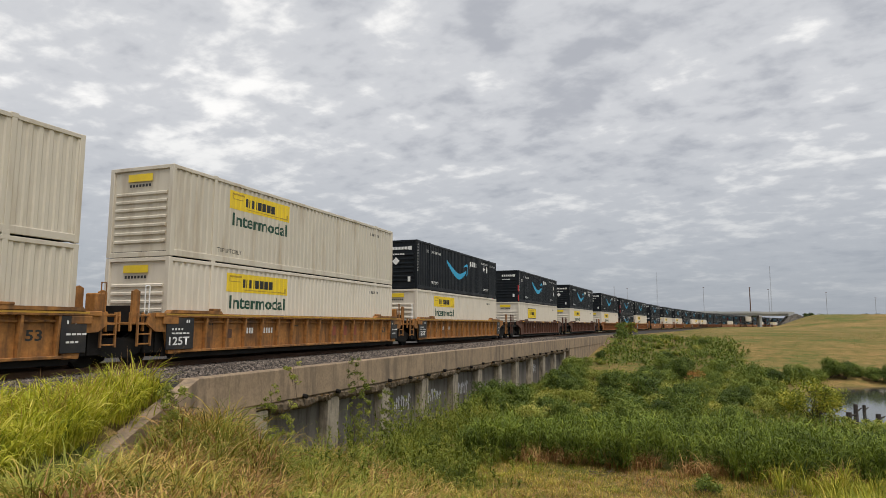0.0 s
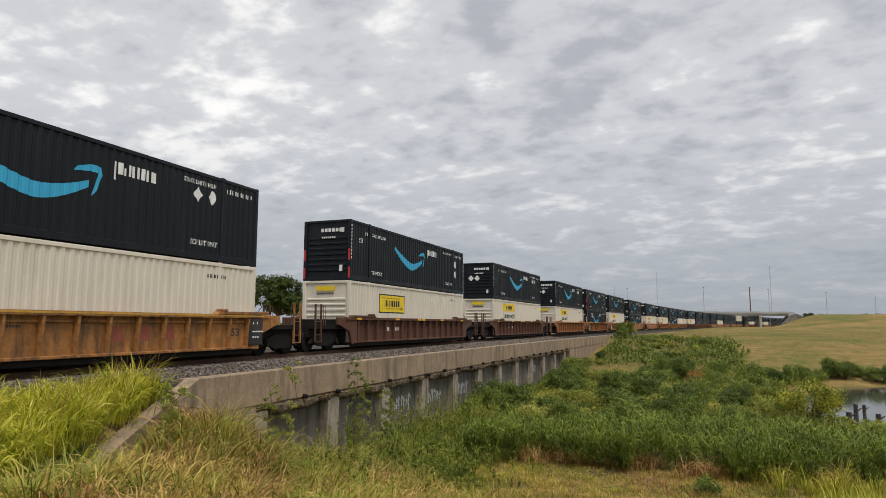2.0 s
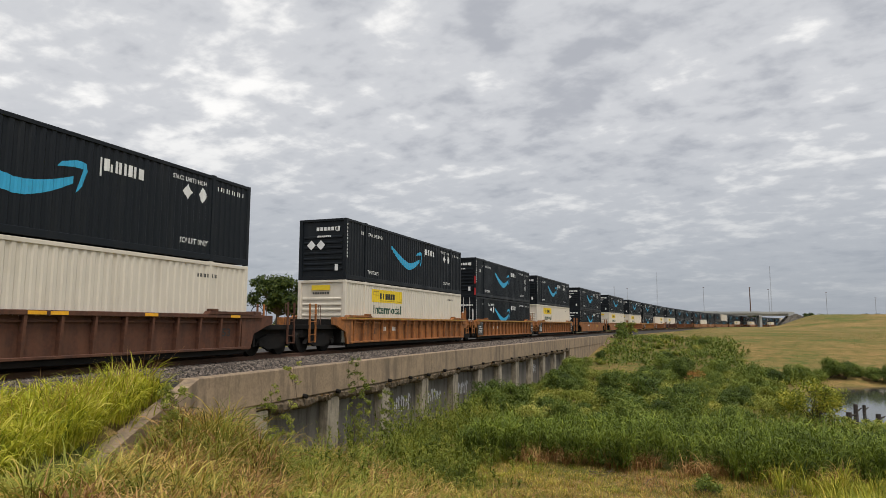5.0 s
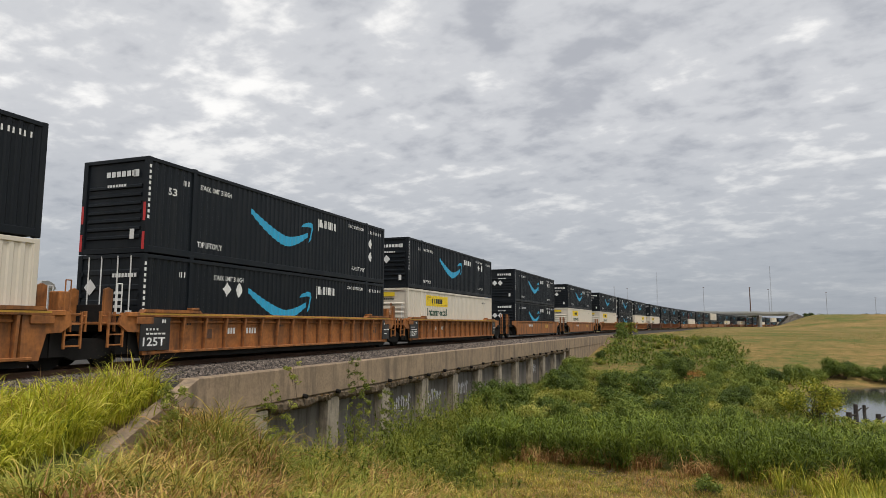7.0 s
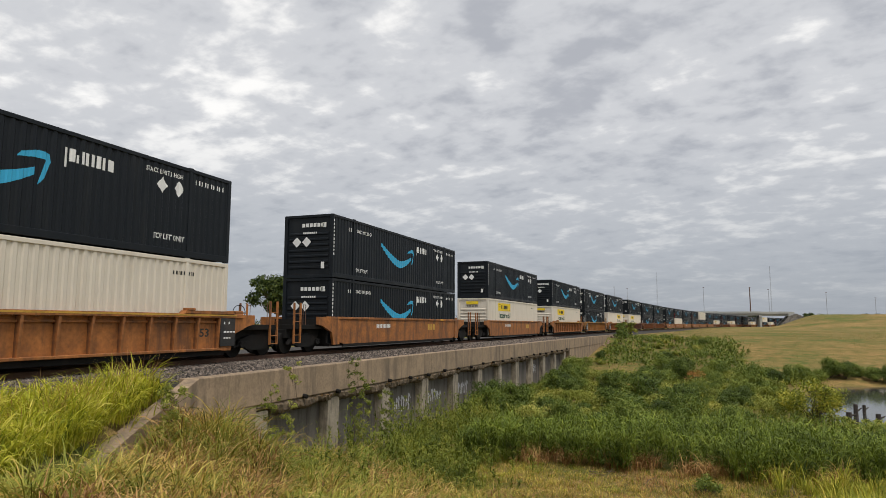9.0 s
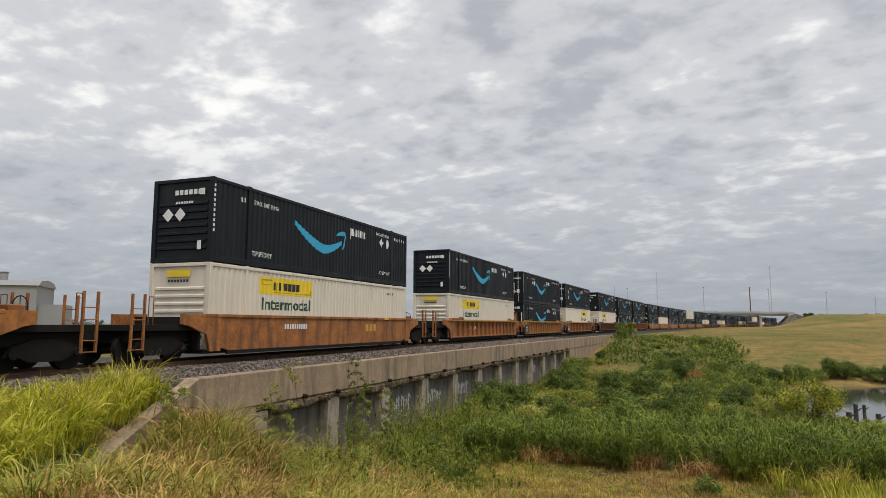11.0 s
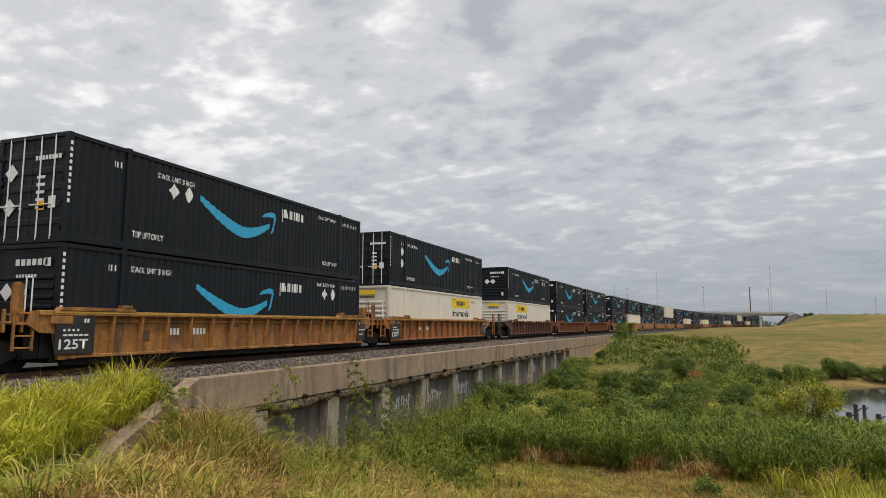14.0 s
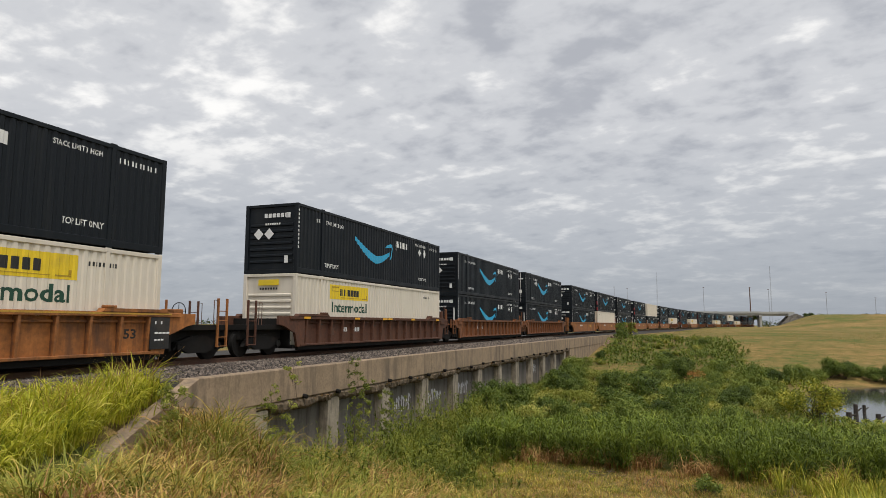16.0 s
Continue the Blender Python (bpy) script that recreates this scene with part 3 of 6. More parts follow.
def container_shell(root, mat, doors):
    """Corrugated box with rails, posts, roof, floor and ends, own x from the front end back."""
    bm = bmesh.new()
    side_skin(bm, 0.12, LEN - 0.12, NEAR + 0.02, -1, 0.20, BH - 0.12)
    part("near_side", bm, mat, root)
    bm = bmesh.new()
    side_skin(bm, 0.12, LEN - 0.12, HALF - 0.02, 1, 0.20, BH - 0.12)
    part("far_side", bm, mat, root)
    bm = bmesh.new()
    box(bm, 0.05, LEN - 0.05, -HALF + 0.06, HALF - 0.06, BH - 0.05, BH - 0.015)
    part("roof", bm, mat, root)
    bm = bmesh.new()
    box(bm, 0.05, LEN - 0.05, -HALF + 0.06, HALF - 0.06, 0.06, 0.18)
    part("floor_frame", bm, M["grime"], root)
    for sg in (-1, 1):
        a, b = sorted((sg * (HALF - 0.075), sg * HALF))
        bm = box(bmesh.new(), 0.14, LEN - 0.14, a, b, BH - 0.13, BH - 0.01, 0.012)
        part("top_rail", bm, mat, root)
        bm = box(bmesh.new(), 0.14, LEN - 0.14, a, b, 0.02, 0.22, 0.012)
        part("bottom_rail", bm, mat, root)
        for x in (0.0, LEN - 0.16):
            bm = box(bmesh.new(), x, x + 0.16, *sorted((sg * (HALF - 0.17), sg * (HALF + 0.002))), 0.0, BH, 0.015)
            part("corner_post", bm, mat, root)
        for x in (1.98, LEN - 1.98):
            bm = box(bmesh.new(), x - 0.07, x + 0.07, *sorted((sg * (HALF - 0.1), sg * (HALF + 0.005))), 0.0, BH + 0.012, 0.012)
            box(bm, x - 0.1, x + 0.1, *sorted((sg * (HALF - 0.12), sg * (HALF + 0.008))), BH - 0.11, BH + 0.018, 0.012)
            box(bm, x - 0.1, x + 0.1, *sorted((sg * (HALF - 0.12), sg * (HALF + 0.008))), -0.018, 0.11, 0.012)
            part("lift_post", bm, mat, root)
    # back end
    bm = box(bmesh.new(), LEN - 0.08, LEN - 0.03, -HALF + 0.16, HALF - 0.16, 0.05, BH - 0.05)
    part("back_end", bm, mat, root)
    w = HALF - 0.16
    if doors:
        for k, (a, b) in enumerate(((-w, -0.01), (0.01, w))):
            prof = [(0.09, 0.16), (0.05, 0.16)]
            for z in (0.45, 0.90, 1.35, 1.80, 2.25):
                prof += [(0.05, z), (0.03, z + 0.04), (0.03, z + 0.16), (0.05, z + 0.20)]
            prof += [(0.05, BH - 0.12), (0.09, BH - 0.12)]
            d = part("door", prism(bmesh.new(), prof, a, b, "y"), mat, root)
            for y in (a + (b - a) * 0.3, a + (b - a) * 0.75):
                bm = rod(bmesh.new(), (0.02, y, 0.08), (0.02, y, BH - 0.05), 0.02, 6)
                box(bm, 0.0, 0.05, y - 0.03, y + 0.03, 0.9, 0.95)
                part("lock_rod", bm, M["white_ink"], d, "bright locking rod")
                part("rod_handle", box(bmesh.new(), -0.005, 0.02, y - 0.02, y + 0.30, 0.99, 1.03, 0.004), M["white_ink"], d)
            for z in (0.3, 0.95, 1.6, 2.25):
                q = a if k == 0 else b
                part("hinge", box(bmesh.new(), 0.0, 0.06, q - 0.07, q + 0.07, z, z + 0.12, 0.006), mat, d)
    else:
        bm = box(bmesh.new(), 0.07, 0.10, -w, w, 0.05, BH - 0.05)
        part("front_end", bm, mat, root)
        for i in range(7):
            z = 0.42 + 0.255 * i
            bm = prism(bmesh.new(), [(0.07, z), (0.025, z + 0.035), (0.025, z + 0.10), (0.07, z + 0.135)], -w + 0.1, w - 0.1, "y")
            part("end_rib", bm, mat, root)
    for z0, z1 in ((0.0, 0.16), (BH - 0.12, BH)):
        bm = box(bmesh.new(), 0.01, 0.12, -w, w, z0, z1, 0.01)
        part("end_rail", bm, mat, root)


def end_decal(root, name, rects, mat, label=""):
    """Rectangles (y0, y1, z0, z1) on the front end."""
    bm = bmesh.new()
    for y0, y1, z0, z1 in rects:
        vs = [bm.verts.new((0.019, y, z)) for y, z in ((y0, z0), (y0, z1), (y1, z1), (y1, z0))]
        bm.faces.new(vs)
    return part(name, bm, mat, root, label, kind="stuff" if len(rects) > 2 else "")


def dark_container(doors=False, diamonds=0, taped=False):
    root = new("shipping_container")
    container_shell(root, M["navy"], doors)
    part("emblem", drape(swoosh(bmesh.new(), 4.98, 9.22, 0.86, 2.36)), M["blue_ink"], root, "light blue curved arrow emblem")
    bm = bmesh.new()
    x = 9.58
    for w, z0, h in ((0.09, 1.92, 0.52), (0.16, 2.10, 0.34), (0.07, 2.10, 0.22), (0.08, 2.10, 0.34), (0.09, 2.10, 0.34), (0.12, 2.10, 0.34), (0.12, 2.10, 0.34), (0.10, 2.10, 0.34), (0.22, 2.10, 0.32)):
        rect(bm, x, x + w, z0, z0 + h)
        x += w + 0.065
    part("name_strip", drape(bm), M["white_ink"], root, "plain white bars of a name", kind="stuff")
    lx = 3.08 if diamonds == 4 else 2.25
    for text, h, x, z, w in (("STACK LIMIT 3 HIGH", 0.165, lx, 2.30, 1.6), ("TOP LIFT ONLY", 0.18, 2.22, 0.40, 1.2), ("STACK LIMIT 3 HIGH", 0.14, 12.3, 2.46, 1.5), ("TOP LIFT ONLY", 0.17, 12.7, 0.48, 1.3)):
        part("lettering", drape(word_bm(text, h, x, z, w, 0.012)), M["white_ink"], root, kind="stuff")
    part("number_strip", drape(letter_bars(bmesh.new(), 14.4, 2.42, 0.15, [0.34] * 10, 0.62)), M["white_ink"], root, kind="stuff")
    if taped:
        part("lettering", drape(word_bm("53", 0.22, 0.86, 1.88, 0.36, 0.02)), M["white_ink"], root, kind="stuff")
    part("code_strip", drape(letter_bars(bmesh.new(), 1.48, 2.28, 0.17, [0.3, 0.3, 0.3], 0.3)), M["white_ink"], root, kind="stuff")
    for x, z in {2: ((12.97, 2.13), (13.67, 2.13)), 3: ((14.6, 1.92), (14.6, 1.27)), 4: ((3.79, 2.02), (4.44, 2.02)), 6: ((1.62, 1.95), (1.62, 1.3))}.get(diamonds, ()):
        part("placard", drape(diamond(bmesh.new(), x, z, 0.26)), M["white_ink"], root, "white diamond placard")
    if not doors:
        end_decal(root, "name_strip", [(0.35 - 0.2 * i, 0.35 - 0.2 * i - 0.15, 2.33, 2.5) for i in range(6)], M["white_ink"])
        end_decal(root, "sticker", [(-0.92, -0.72, 2.3, 2.52)], M["white_ink"])
        end_decal(root, "sticker", [(-0.85, -0.68, 0.42, 0.72)], M["white_ink"])
        end_decal(root, "number_strip", [(0.3 - 0.11 * i, 0.3 - 0.11 * i - 0.08, 2.02, 2.1) for i in range(7)], M["white_ink"])
        if not taped:
            for y in (0.62, 0.10):
                bm = bmesh.new()
                q = [(y - 0.24, 1.65), (y, 1.89), (y + 0.24, 1.65), (y, 1.41)]
                bm.faces.new([bm.verts.new((0.019, a, b)) for a, b in q])
                part("placard", bm, M["white_ink"], root, "white diamond placard")
    else:
        end_decal(root, "number_strip", [(-0.1 - 0.12 * i, -0.19 - 0.12 * i, 2.2, 2.32) for i in range(8)] + [(-0.2, -0.5, 1.7 - 0.2 * i, 1.78 - 0.2 * i) for i in range(5)], M["white_ink"])
        for y, z in ((0.76, 1.92), (0.76, 0.98)):
            bm = bmesh.new()
            bm.faces.new([bm.verts.new((0.0195, q, r)) for q, r in ((y - 0.24, z), (y, z + 0.25), (y + 0.24, z), (y, z - 0.25))])
            part("placard", bm, M["white_ink"], root, "white diamond placard")
        end_decal(root, "sticker", [(-0.28, -0.52, 0.86, 1.10)], M["amber"], "amber warning sticker")
        end_decal(root, "sticker", [(-0.66, -0.92, 0.90, 1.22)], M["white_ink"])
    # serial number down the corner post
    bm = bmesh.new()
    for i in range(10):
        z = 2.55 - 0.17 * i
        bm.faces.new([bm.verts.new((x, NEAR - 0.006, q)) for x, q in ((0.04, z), (0.12, z), (0.12, z + 0.1), (0.04, z + 0.1))])
    part("number_strip", bm, M["white_ink"], root, kind="stuff")
    if taped:
        for y0, y1 in ((-HALF + 0.02, -HALF + 0.12), (HALF - 0.12, HALF - 0.02)):
            bm = bmesh.new()
            for k, (z0, z1) in enumerate(((0.1, 0.62), (0.95, 1.5))):
                bm.faces.new([bm.verts.new((-0.004, y, z)) for y, z in ((y0, z0), (y0, z1), (y1, z1), (y1, z0))])
            part("tape", bm, M["red_tape"], root, "red reflective tape")
    tagged(root, "dark navy corrugated container with a blue arrow emblem", "container", "containers on the train")
    return root


def white_container(style="logo", clean=True):
    root = new("shipping_container")
    mat = M["white_clean"] if clean else M["white"]
    container_shell(root, mat, False)
    if style in ("logo", "logo_back"):
        x0 = 2.76 if style == "logo" else 9.6
        panel = part("sign_panel", drape(rect(bmesh.new(), x0, x0 + 3.65, 1.95, 2.60)), M["yellow"], root, "yellow sign panel with plain dark bars")
        part("name_strip", drape(letter_bars(bmesh.new(), x0 + 0.86, 2.12, 0.30, [0.5, 0.14, 0.62, 0.14, 0.70, 0.70, 0.70, 0.70], 0.24), 0.008), M["ink"], panel, kind="stuff")
        for a, b, c, d in ((0.10, 0.80, 2.46, 2.52), (0.10, 0.16, 2.3, 2.44), (0.2, 0.7, 2.3, 2.33), (3.0, 3.5, 2.02, 2.06), (3.42, 3.5, 2.07, 2.2), (0.9, 2.9, 2.03, 2.05)):
            part("scroll", drape(rect(bmesh.new(), x0 + a, x0 + b, c, d), 0.008), M["scroll"], panel)
        part("lettering", drape(word_bm("Intermodal", 0.44, x0 + 0.18, 1.38, 3.3, 0.022)), M["green_ink"], root, "dark green word", kind="stuff")
        part("lettering", drape(word_bm("TOP LIFT ONLY", 0.15, 2.2, 0.36, 1.25)), M["ink"], root, kind="stuff")
    elif style == "small":
        panel = part("sign_panel", drape(rect(bmesh.new(), 3.1, 6.3, 1.42, 2.40)), M["yellow"], root, "yellow sign panel with plain dark bars")
        part("name_strip", drape(letter_bars(bmesh.new(), 3.9, 1.76, 0.32, [0.45, 0.14, 0.55, 0.14, 0.62, 0.62, 0.62, 0.62], 0.22), 0.008), M["ink"], panel, kind="stuff")
        for a, b, c, d in ((3.1, 6.3, 1.42, 1.48), (3.1, 6.3, 2.34, 2.40), (3.1, 3.17, 1.48, 2.34), (6.23, 6.3, 1.48, 2.34)):
            part("border", drape(rect(bmesh.new(), a, b, c, d), 0.008), M["ink"], panel)
        for a, b, c, d in ((3.35, 5.6, 2.18, 2.22), (3.9, 5.9, 1.64, 1.68), (5.8, 6.1, 1.6, 1.75)):
            part("scroll", drape(rect(bmesh.new(), a, b, c, d), 0.008), M["scroll"], panel)
    part("number_strip", drape(letter_bars(bmesh.new(), 13.6 if style != "plain" else 1.3, 2.36, 0.12, [0.5] * 9, 0.4)), M["ink"], root, kind="stuff")
    end_decal(root, "sign_panel", [(0.55, -0.45, 2.42, 2.66)], M["yellow"] if style != "plain" else M["white_ink"], "small sign panel")
    end_decal(root, "name_strip", [(0.48 - 0.13 * i, 0.48 - 0.13 * i - 0.09, 2.24, 2.33) for i in range(7)], M["ink"])
    tagged(root, "white corrugated container with a yellow sign panel" if style != "plain" else "plain white corrugated container", "container", "containers on the train")
    return root


# ---- well cars ----
WHEEL = 0.46                       # radius
def truck(root, x):
    """Two-axle bogie at x along the car."""
    t = part("bogie", box(bmesh.new(), x - 0.25, x + 0.25, -1.05, 1.05, 0.35, 0.72, 0.03), M["grime"], root, "oily black bogie")
    for sg in (-1, 1):
        prof = [(x - 1.15, 0.38), (x - 0.95, 0.62), (x - 0.35, 0.80), (x + 0.35, 0.80), (x + 0.95, 0.62), (x + 1.15, 0.38), (x + 0.75, 0.38), (x + 0.4, 0.25), (x - 0.4, 0.25), (x - 0.75, 0.38)]
        part("side_frame", prism(bmesh.new(), prof, sg * 1.0, sg * 1.16, "y"), M["grime"], t)
    for ax in (x - 0.89, x + 0.89):
        bm = rod(bmesh.new(), (0, -1.2, 0), (0, 1.2, 0), 0.08, 8)
        for sg in (-1, 1):
            rod(bm, (0, sg * 0.69, 0), (0, sg * 0.83, 0), WHEEL, 22)
            rod(bm, (0, sg * 0.67, 0), (0, sg * 0.70, 0), WHEEL + 0.025, 22)
            rod(bm, (0, sg * 0.83, 0), (0, sg * 0.835, 0), WHEEL - 0.09, 18)
            rod(bm, (0, sg * 1.12, 0), (0, sg * 1.24, 0), 0.13, 10)
            for a in (0.4, 1.97, 3.54, 5.11):
                box(bm, 0.09 + 0.14 * math.cos(a) - 0.09, 0.17 + 0.14 * math.cos(a) - 0.09, *sorted((sg * 1.24, sg * 1.26)), 0.14 * math.sin(a) * 0.6 - 0.02, 0.14 * math.sin(a) * 0.6 + 0.02)
        w = part("wheelset", bm, M["grime"], t)
        w.matrix_basis = pose(ax, 0, WHEEL)


X0, X1 = -0.45, LEN + 0.45         # the well
TOPC = 1.52                        # top chord above the rail
FINISH = {"tan": "car_tan", "brown": "car_brown", "dark": "car_dark", "smooth": "car_orange", "rust": "car_orange"}


def car_end(root, mat, e, k, gap, front):
    """One end of a car: e is the well's end, k points into the well, gap the free length to the next box.
    A short gap is an articulated joint over a shared bogie, which belongs to the car ahead of it."""
    joint = gap < 5
    half = gap / 2 - 0.45
    for sg in (-1, 1):
        if joint:
            prof = [(e + k * 0.9, 0.30), (e + k * 0.9, TOPC - 0.02), (e - k * 0.35, TOPC - 0.02), (e - k * 0.45, TOPC - 0.35), (e - k * 0.15, TOPC - 0.55), (e + k * 0.25, 0.95), (e + k * 0.42, 0.30)]
        else:
            prof = [(e + k * 0.9, 0.30), (e + k * 0.9, TOPC - 0.02), (e - k * 0.9, TOPC - 0.02), (e - k * 0.9, TOPC - 0.34), (e - k * 0.55, TOPC - 0.40), (e - k * 0.12, TOPC - 0.56), (e + k * 0.22, 0.85), (e + k * 0.40, 0.30)]
        part("end_fairing", prism(bmesh.new(), prof, sg * 1.36, sg * 1.47, "y"), mat, root)
    part("bulkhead", box(bmesh.new(), *sorted((e - k * 0.02, e + k * 0.06)), -1.35, 1.35, 0.36, TOPC - 0.1), M["grime"], root)
    reach = half if joint else half - 0.55
    part("end_platform", box(bmesh.new(), *sorted((e - k * reach, e)), -1.30 if not joint else -0.7, 1.30 if not joint else 0.7, 0.98, 1.16, 0.01), M["grime"], root)
    if joint:
        if not front:
            truck(root, e + half)
            part("joint_casting", box(bmesh.new(), e + half - 0.35, e + half + 0.35, -0.4, 0.4, 0.72, 1.25, 0.05), M["grime"], root, "black articulation casting")
    else:
        truck(root, e - k * 1.45)
        part("underframe", box(bmesh.new(), *sorted((e - k * 2.6, e - k * 0.1)), -1.0, 1.0, 0.62, 0.975, 0.02), M["grime"], root)
        part("drawbar", box(bmesh.new(), *sorted((e - k * (half - 0.6), e - k * (half - 0.03))), -0.15, 0.15, 0.72, 1.02, 0.03), M["grime"], root, "black coupler")
        part("knuckle", box(bmesh.new(), *sorted((e - k * (half - 0.25), e - k * (half - 0.02))), -0.22, 0.22, 0.68, 1.06, 0.05), M["grime"], root)
        bm = bmesh.new()
        for i in range(8):
            a0, a1 = math.pi * i / 8, math.pi * (i + 1) / 8
            rod(bm, (e - k * (half - 0.55 + 0.06 * i), 0.5, 0.72 - 0.38 * math.sin(a0)), (e - k * (half - 0.49 + 0.06 * i), 0.5, 0.72 - 0.38 * math.sin(a1)), 0.03, 6)
        part("air_hose", bm, M["black"], root, "hanging black rubber hose")
    for sg in (-1, 1):
        lx = e - k * (min(reach, 0.95) if joint else reach - 0.05)
        l2 = lx + k * 0.45
        for x in (lx, l2):
            part("grab_post", box(bmesh.new(), x - 0.03, x + 0.03, *sorted((sg * 1.28, sg * 1.36)), 0.98 if joint else 0.42, 1.52 if joint else 2.05, 0.008), mat, root)
        for z in ((1.2, 1.4) if joint else (0.45, 0.75, 1.30, 1.62)):
            part("rung", rod(bmesh.new(), (lx, sg * 1.36, z), (l2, sg * 1.36, z), 0.016, 6), mat, root)
        bm = rod(rod(rod(bmesh.new(), (l2 + k * 0.1, sg * 1.38, 1.16), (l2 + k * 0.1, sg * 1.38, 1.98), 0.013, 6), (l2 + k * 0.1, sg * 1.38, 1.98), (l2 + k * 0.28, sg * 1.38, 1.98), 0.013, 6), (l2 + k * 0.28, sg * 1.38, 1.98), (l2 + k * 0.28, sg * 1.38, 1.16), 0.013, 6)
        if not joint:
            part("handrail", bm, M["rust"], root, "rusty grab rail")
        else:
            bm.free()
    if joint:
        # ladder down the near and far side, tall end posts and a cable box on the deck
        for sg in (-1, 1):
            lx = e - k * 0.52
            for x in (lx - 0.24, lx + 0.24):
                part("ladder_rail", box(bmesh.new(), x - 0.025, x + 0.025, *sorted((sg * 1.37, sg * 1.44)), 0.55, 1.50, 0.006), mat, root)
            for z in (0.62, 0.90, 1.18, 1.44):
                part("rung", box(bmesh.new(), lx - 0.215, lx + 0.215, *sorted((sg * 1.39, sg * 1.43)), z - 0.02, z + 0.02, 0.005), mat, root)
            part("end_post", prism(bmesh.new(), [(e - k * 0.30, TOPC - 0.5), (e - k * 0.30, 2.16), (e - k * 0.16, 2.22), (e - k * 0.02, 2.16), (e - k * 0.02, TOPC - 0.5)], sg * 0.62, sg * 0.70, "y"), mat, root)
            bm = rod(bmesh.new(), (e - k * 0.30, sg * 1.33, TOPC - 0.1), (e - k * 0.30, sg * 1.33, 2.30), 0.018, 6)
            rod(rod(bm, (e - k * 0.30, sg * 1.33, 2.30), (e - k * 0.46, sg * 1.33, 2.30), 0.018, 6), (e - k * 0.46, sg * 1.33, 2.30), (e - k * 0.46, sg * 1.33, TOPC - 0.1), 0.018, 6)
            part("handrail", bm, M["white_ink"] if front else mat, root)
            part("chord_block", box(bmesh.new(), *sorted((e + k * 0.10, e + k * 0.72)), *sorted((sg * 1.34, sg * 1.535)), TOPC - 0.335, TOPC - 0.135, 0.012), mat, root)
            part("step_pan", box(bmesh.new(), *sorted((e - k * 0.9, e + k * 0.05)), *sorted((sg * 0.72, sg * 1.34)), TOPC - 0.36, TOPC - 0.28, 0.01), mat, root)
        for sg in (-1, 1):
            part("wheel_shroud", box(bmesh.new(), *sorted((e - k * 0.40, e + k * 0.62)), *sorted((sg * 1.24, sg * 1.30)), 0.34, TOPC - 0.37, 0.02), M["grime"], root, "black shroud over the wheels")
        part("end_sheet", box(bmesh.new(), *sorted((e - k * 0.08, e - k * 0.02)), -0.61, 0.61, TOPC - 0.5, 1.74, 0.01), M["grime"], root)
        if not front:
            part("valve_box", box(bmesh.new(), e + 0.30, e + 0.62, -1.15, -0.75, TOPC - 0.28, 2.02, 0.03), mat, root)
    if not joint and not front:
        part("brake_stand", box(bmesh.new(), e + 0.55, e + 0.95, -0.95, -0.35, 1.16, 1.66, 0.03), mat, root)
        bm = bmesh.new()
        for i in range(16):
            a0, a1 = 2 * math.pi * i / 16, 2 * math.pi * (i + 1) / 16
            rod(bm, (e + 1.05, -0.65 + 0.28 * math.cos(a0), 1.6 + 0.28 * math.sin(a0)), (e + 1.05, -0.65 + 0.28 * math.cos(a1), 1.6 + 0.28 * math.sin(a1)), 0.014, 5)
        for i in range(4):
            a0 = math.pi * i / 2
            rod(bm, (e + 1.05, -0.65, 1.6), (e + 1.05, -0.65 + 0.28 * math.cos(a0), 1.6 + 0.28 * math.sin(a0)), 0.011, 5)
        part("brake_wheel", bm, M["grime"], root, "dark hand-brake wheel")


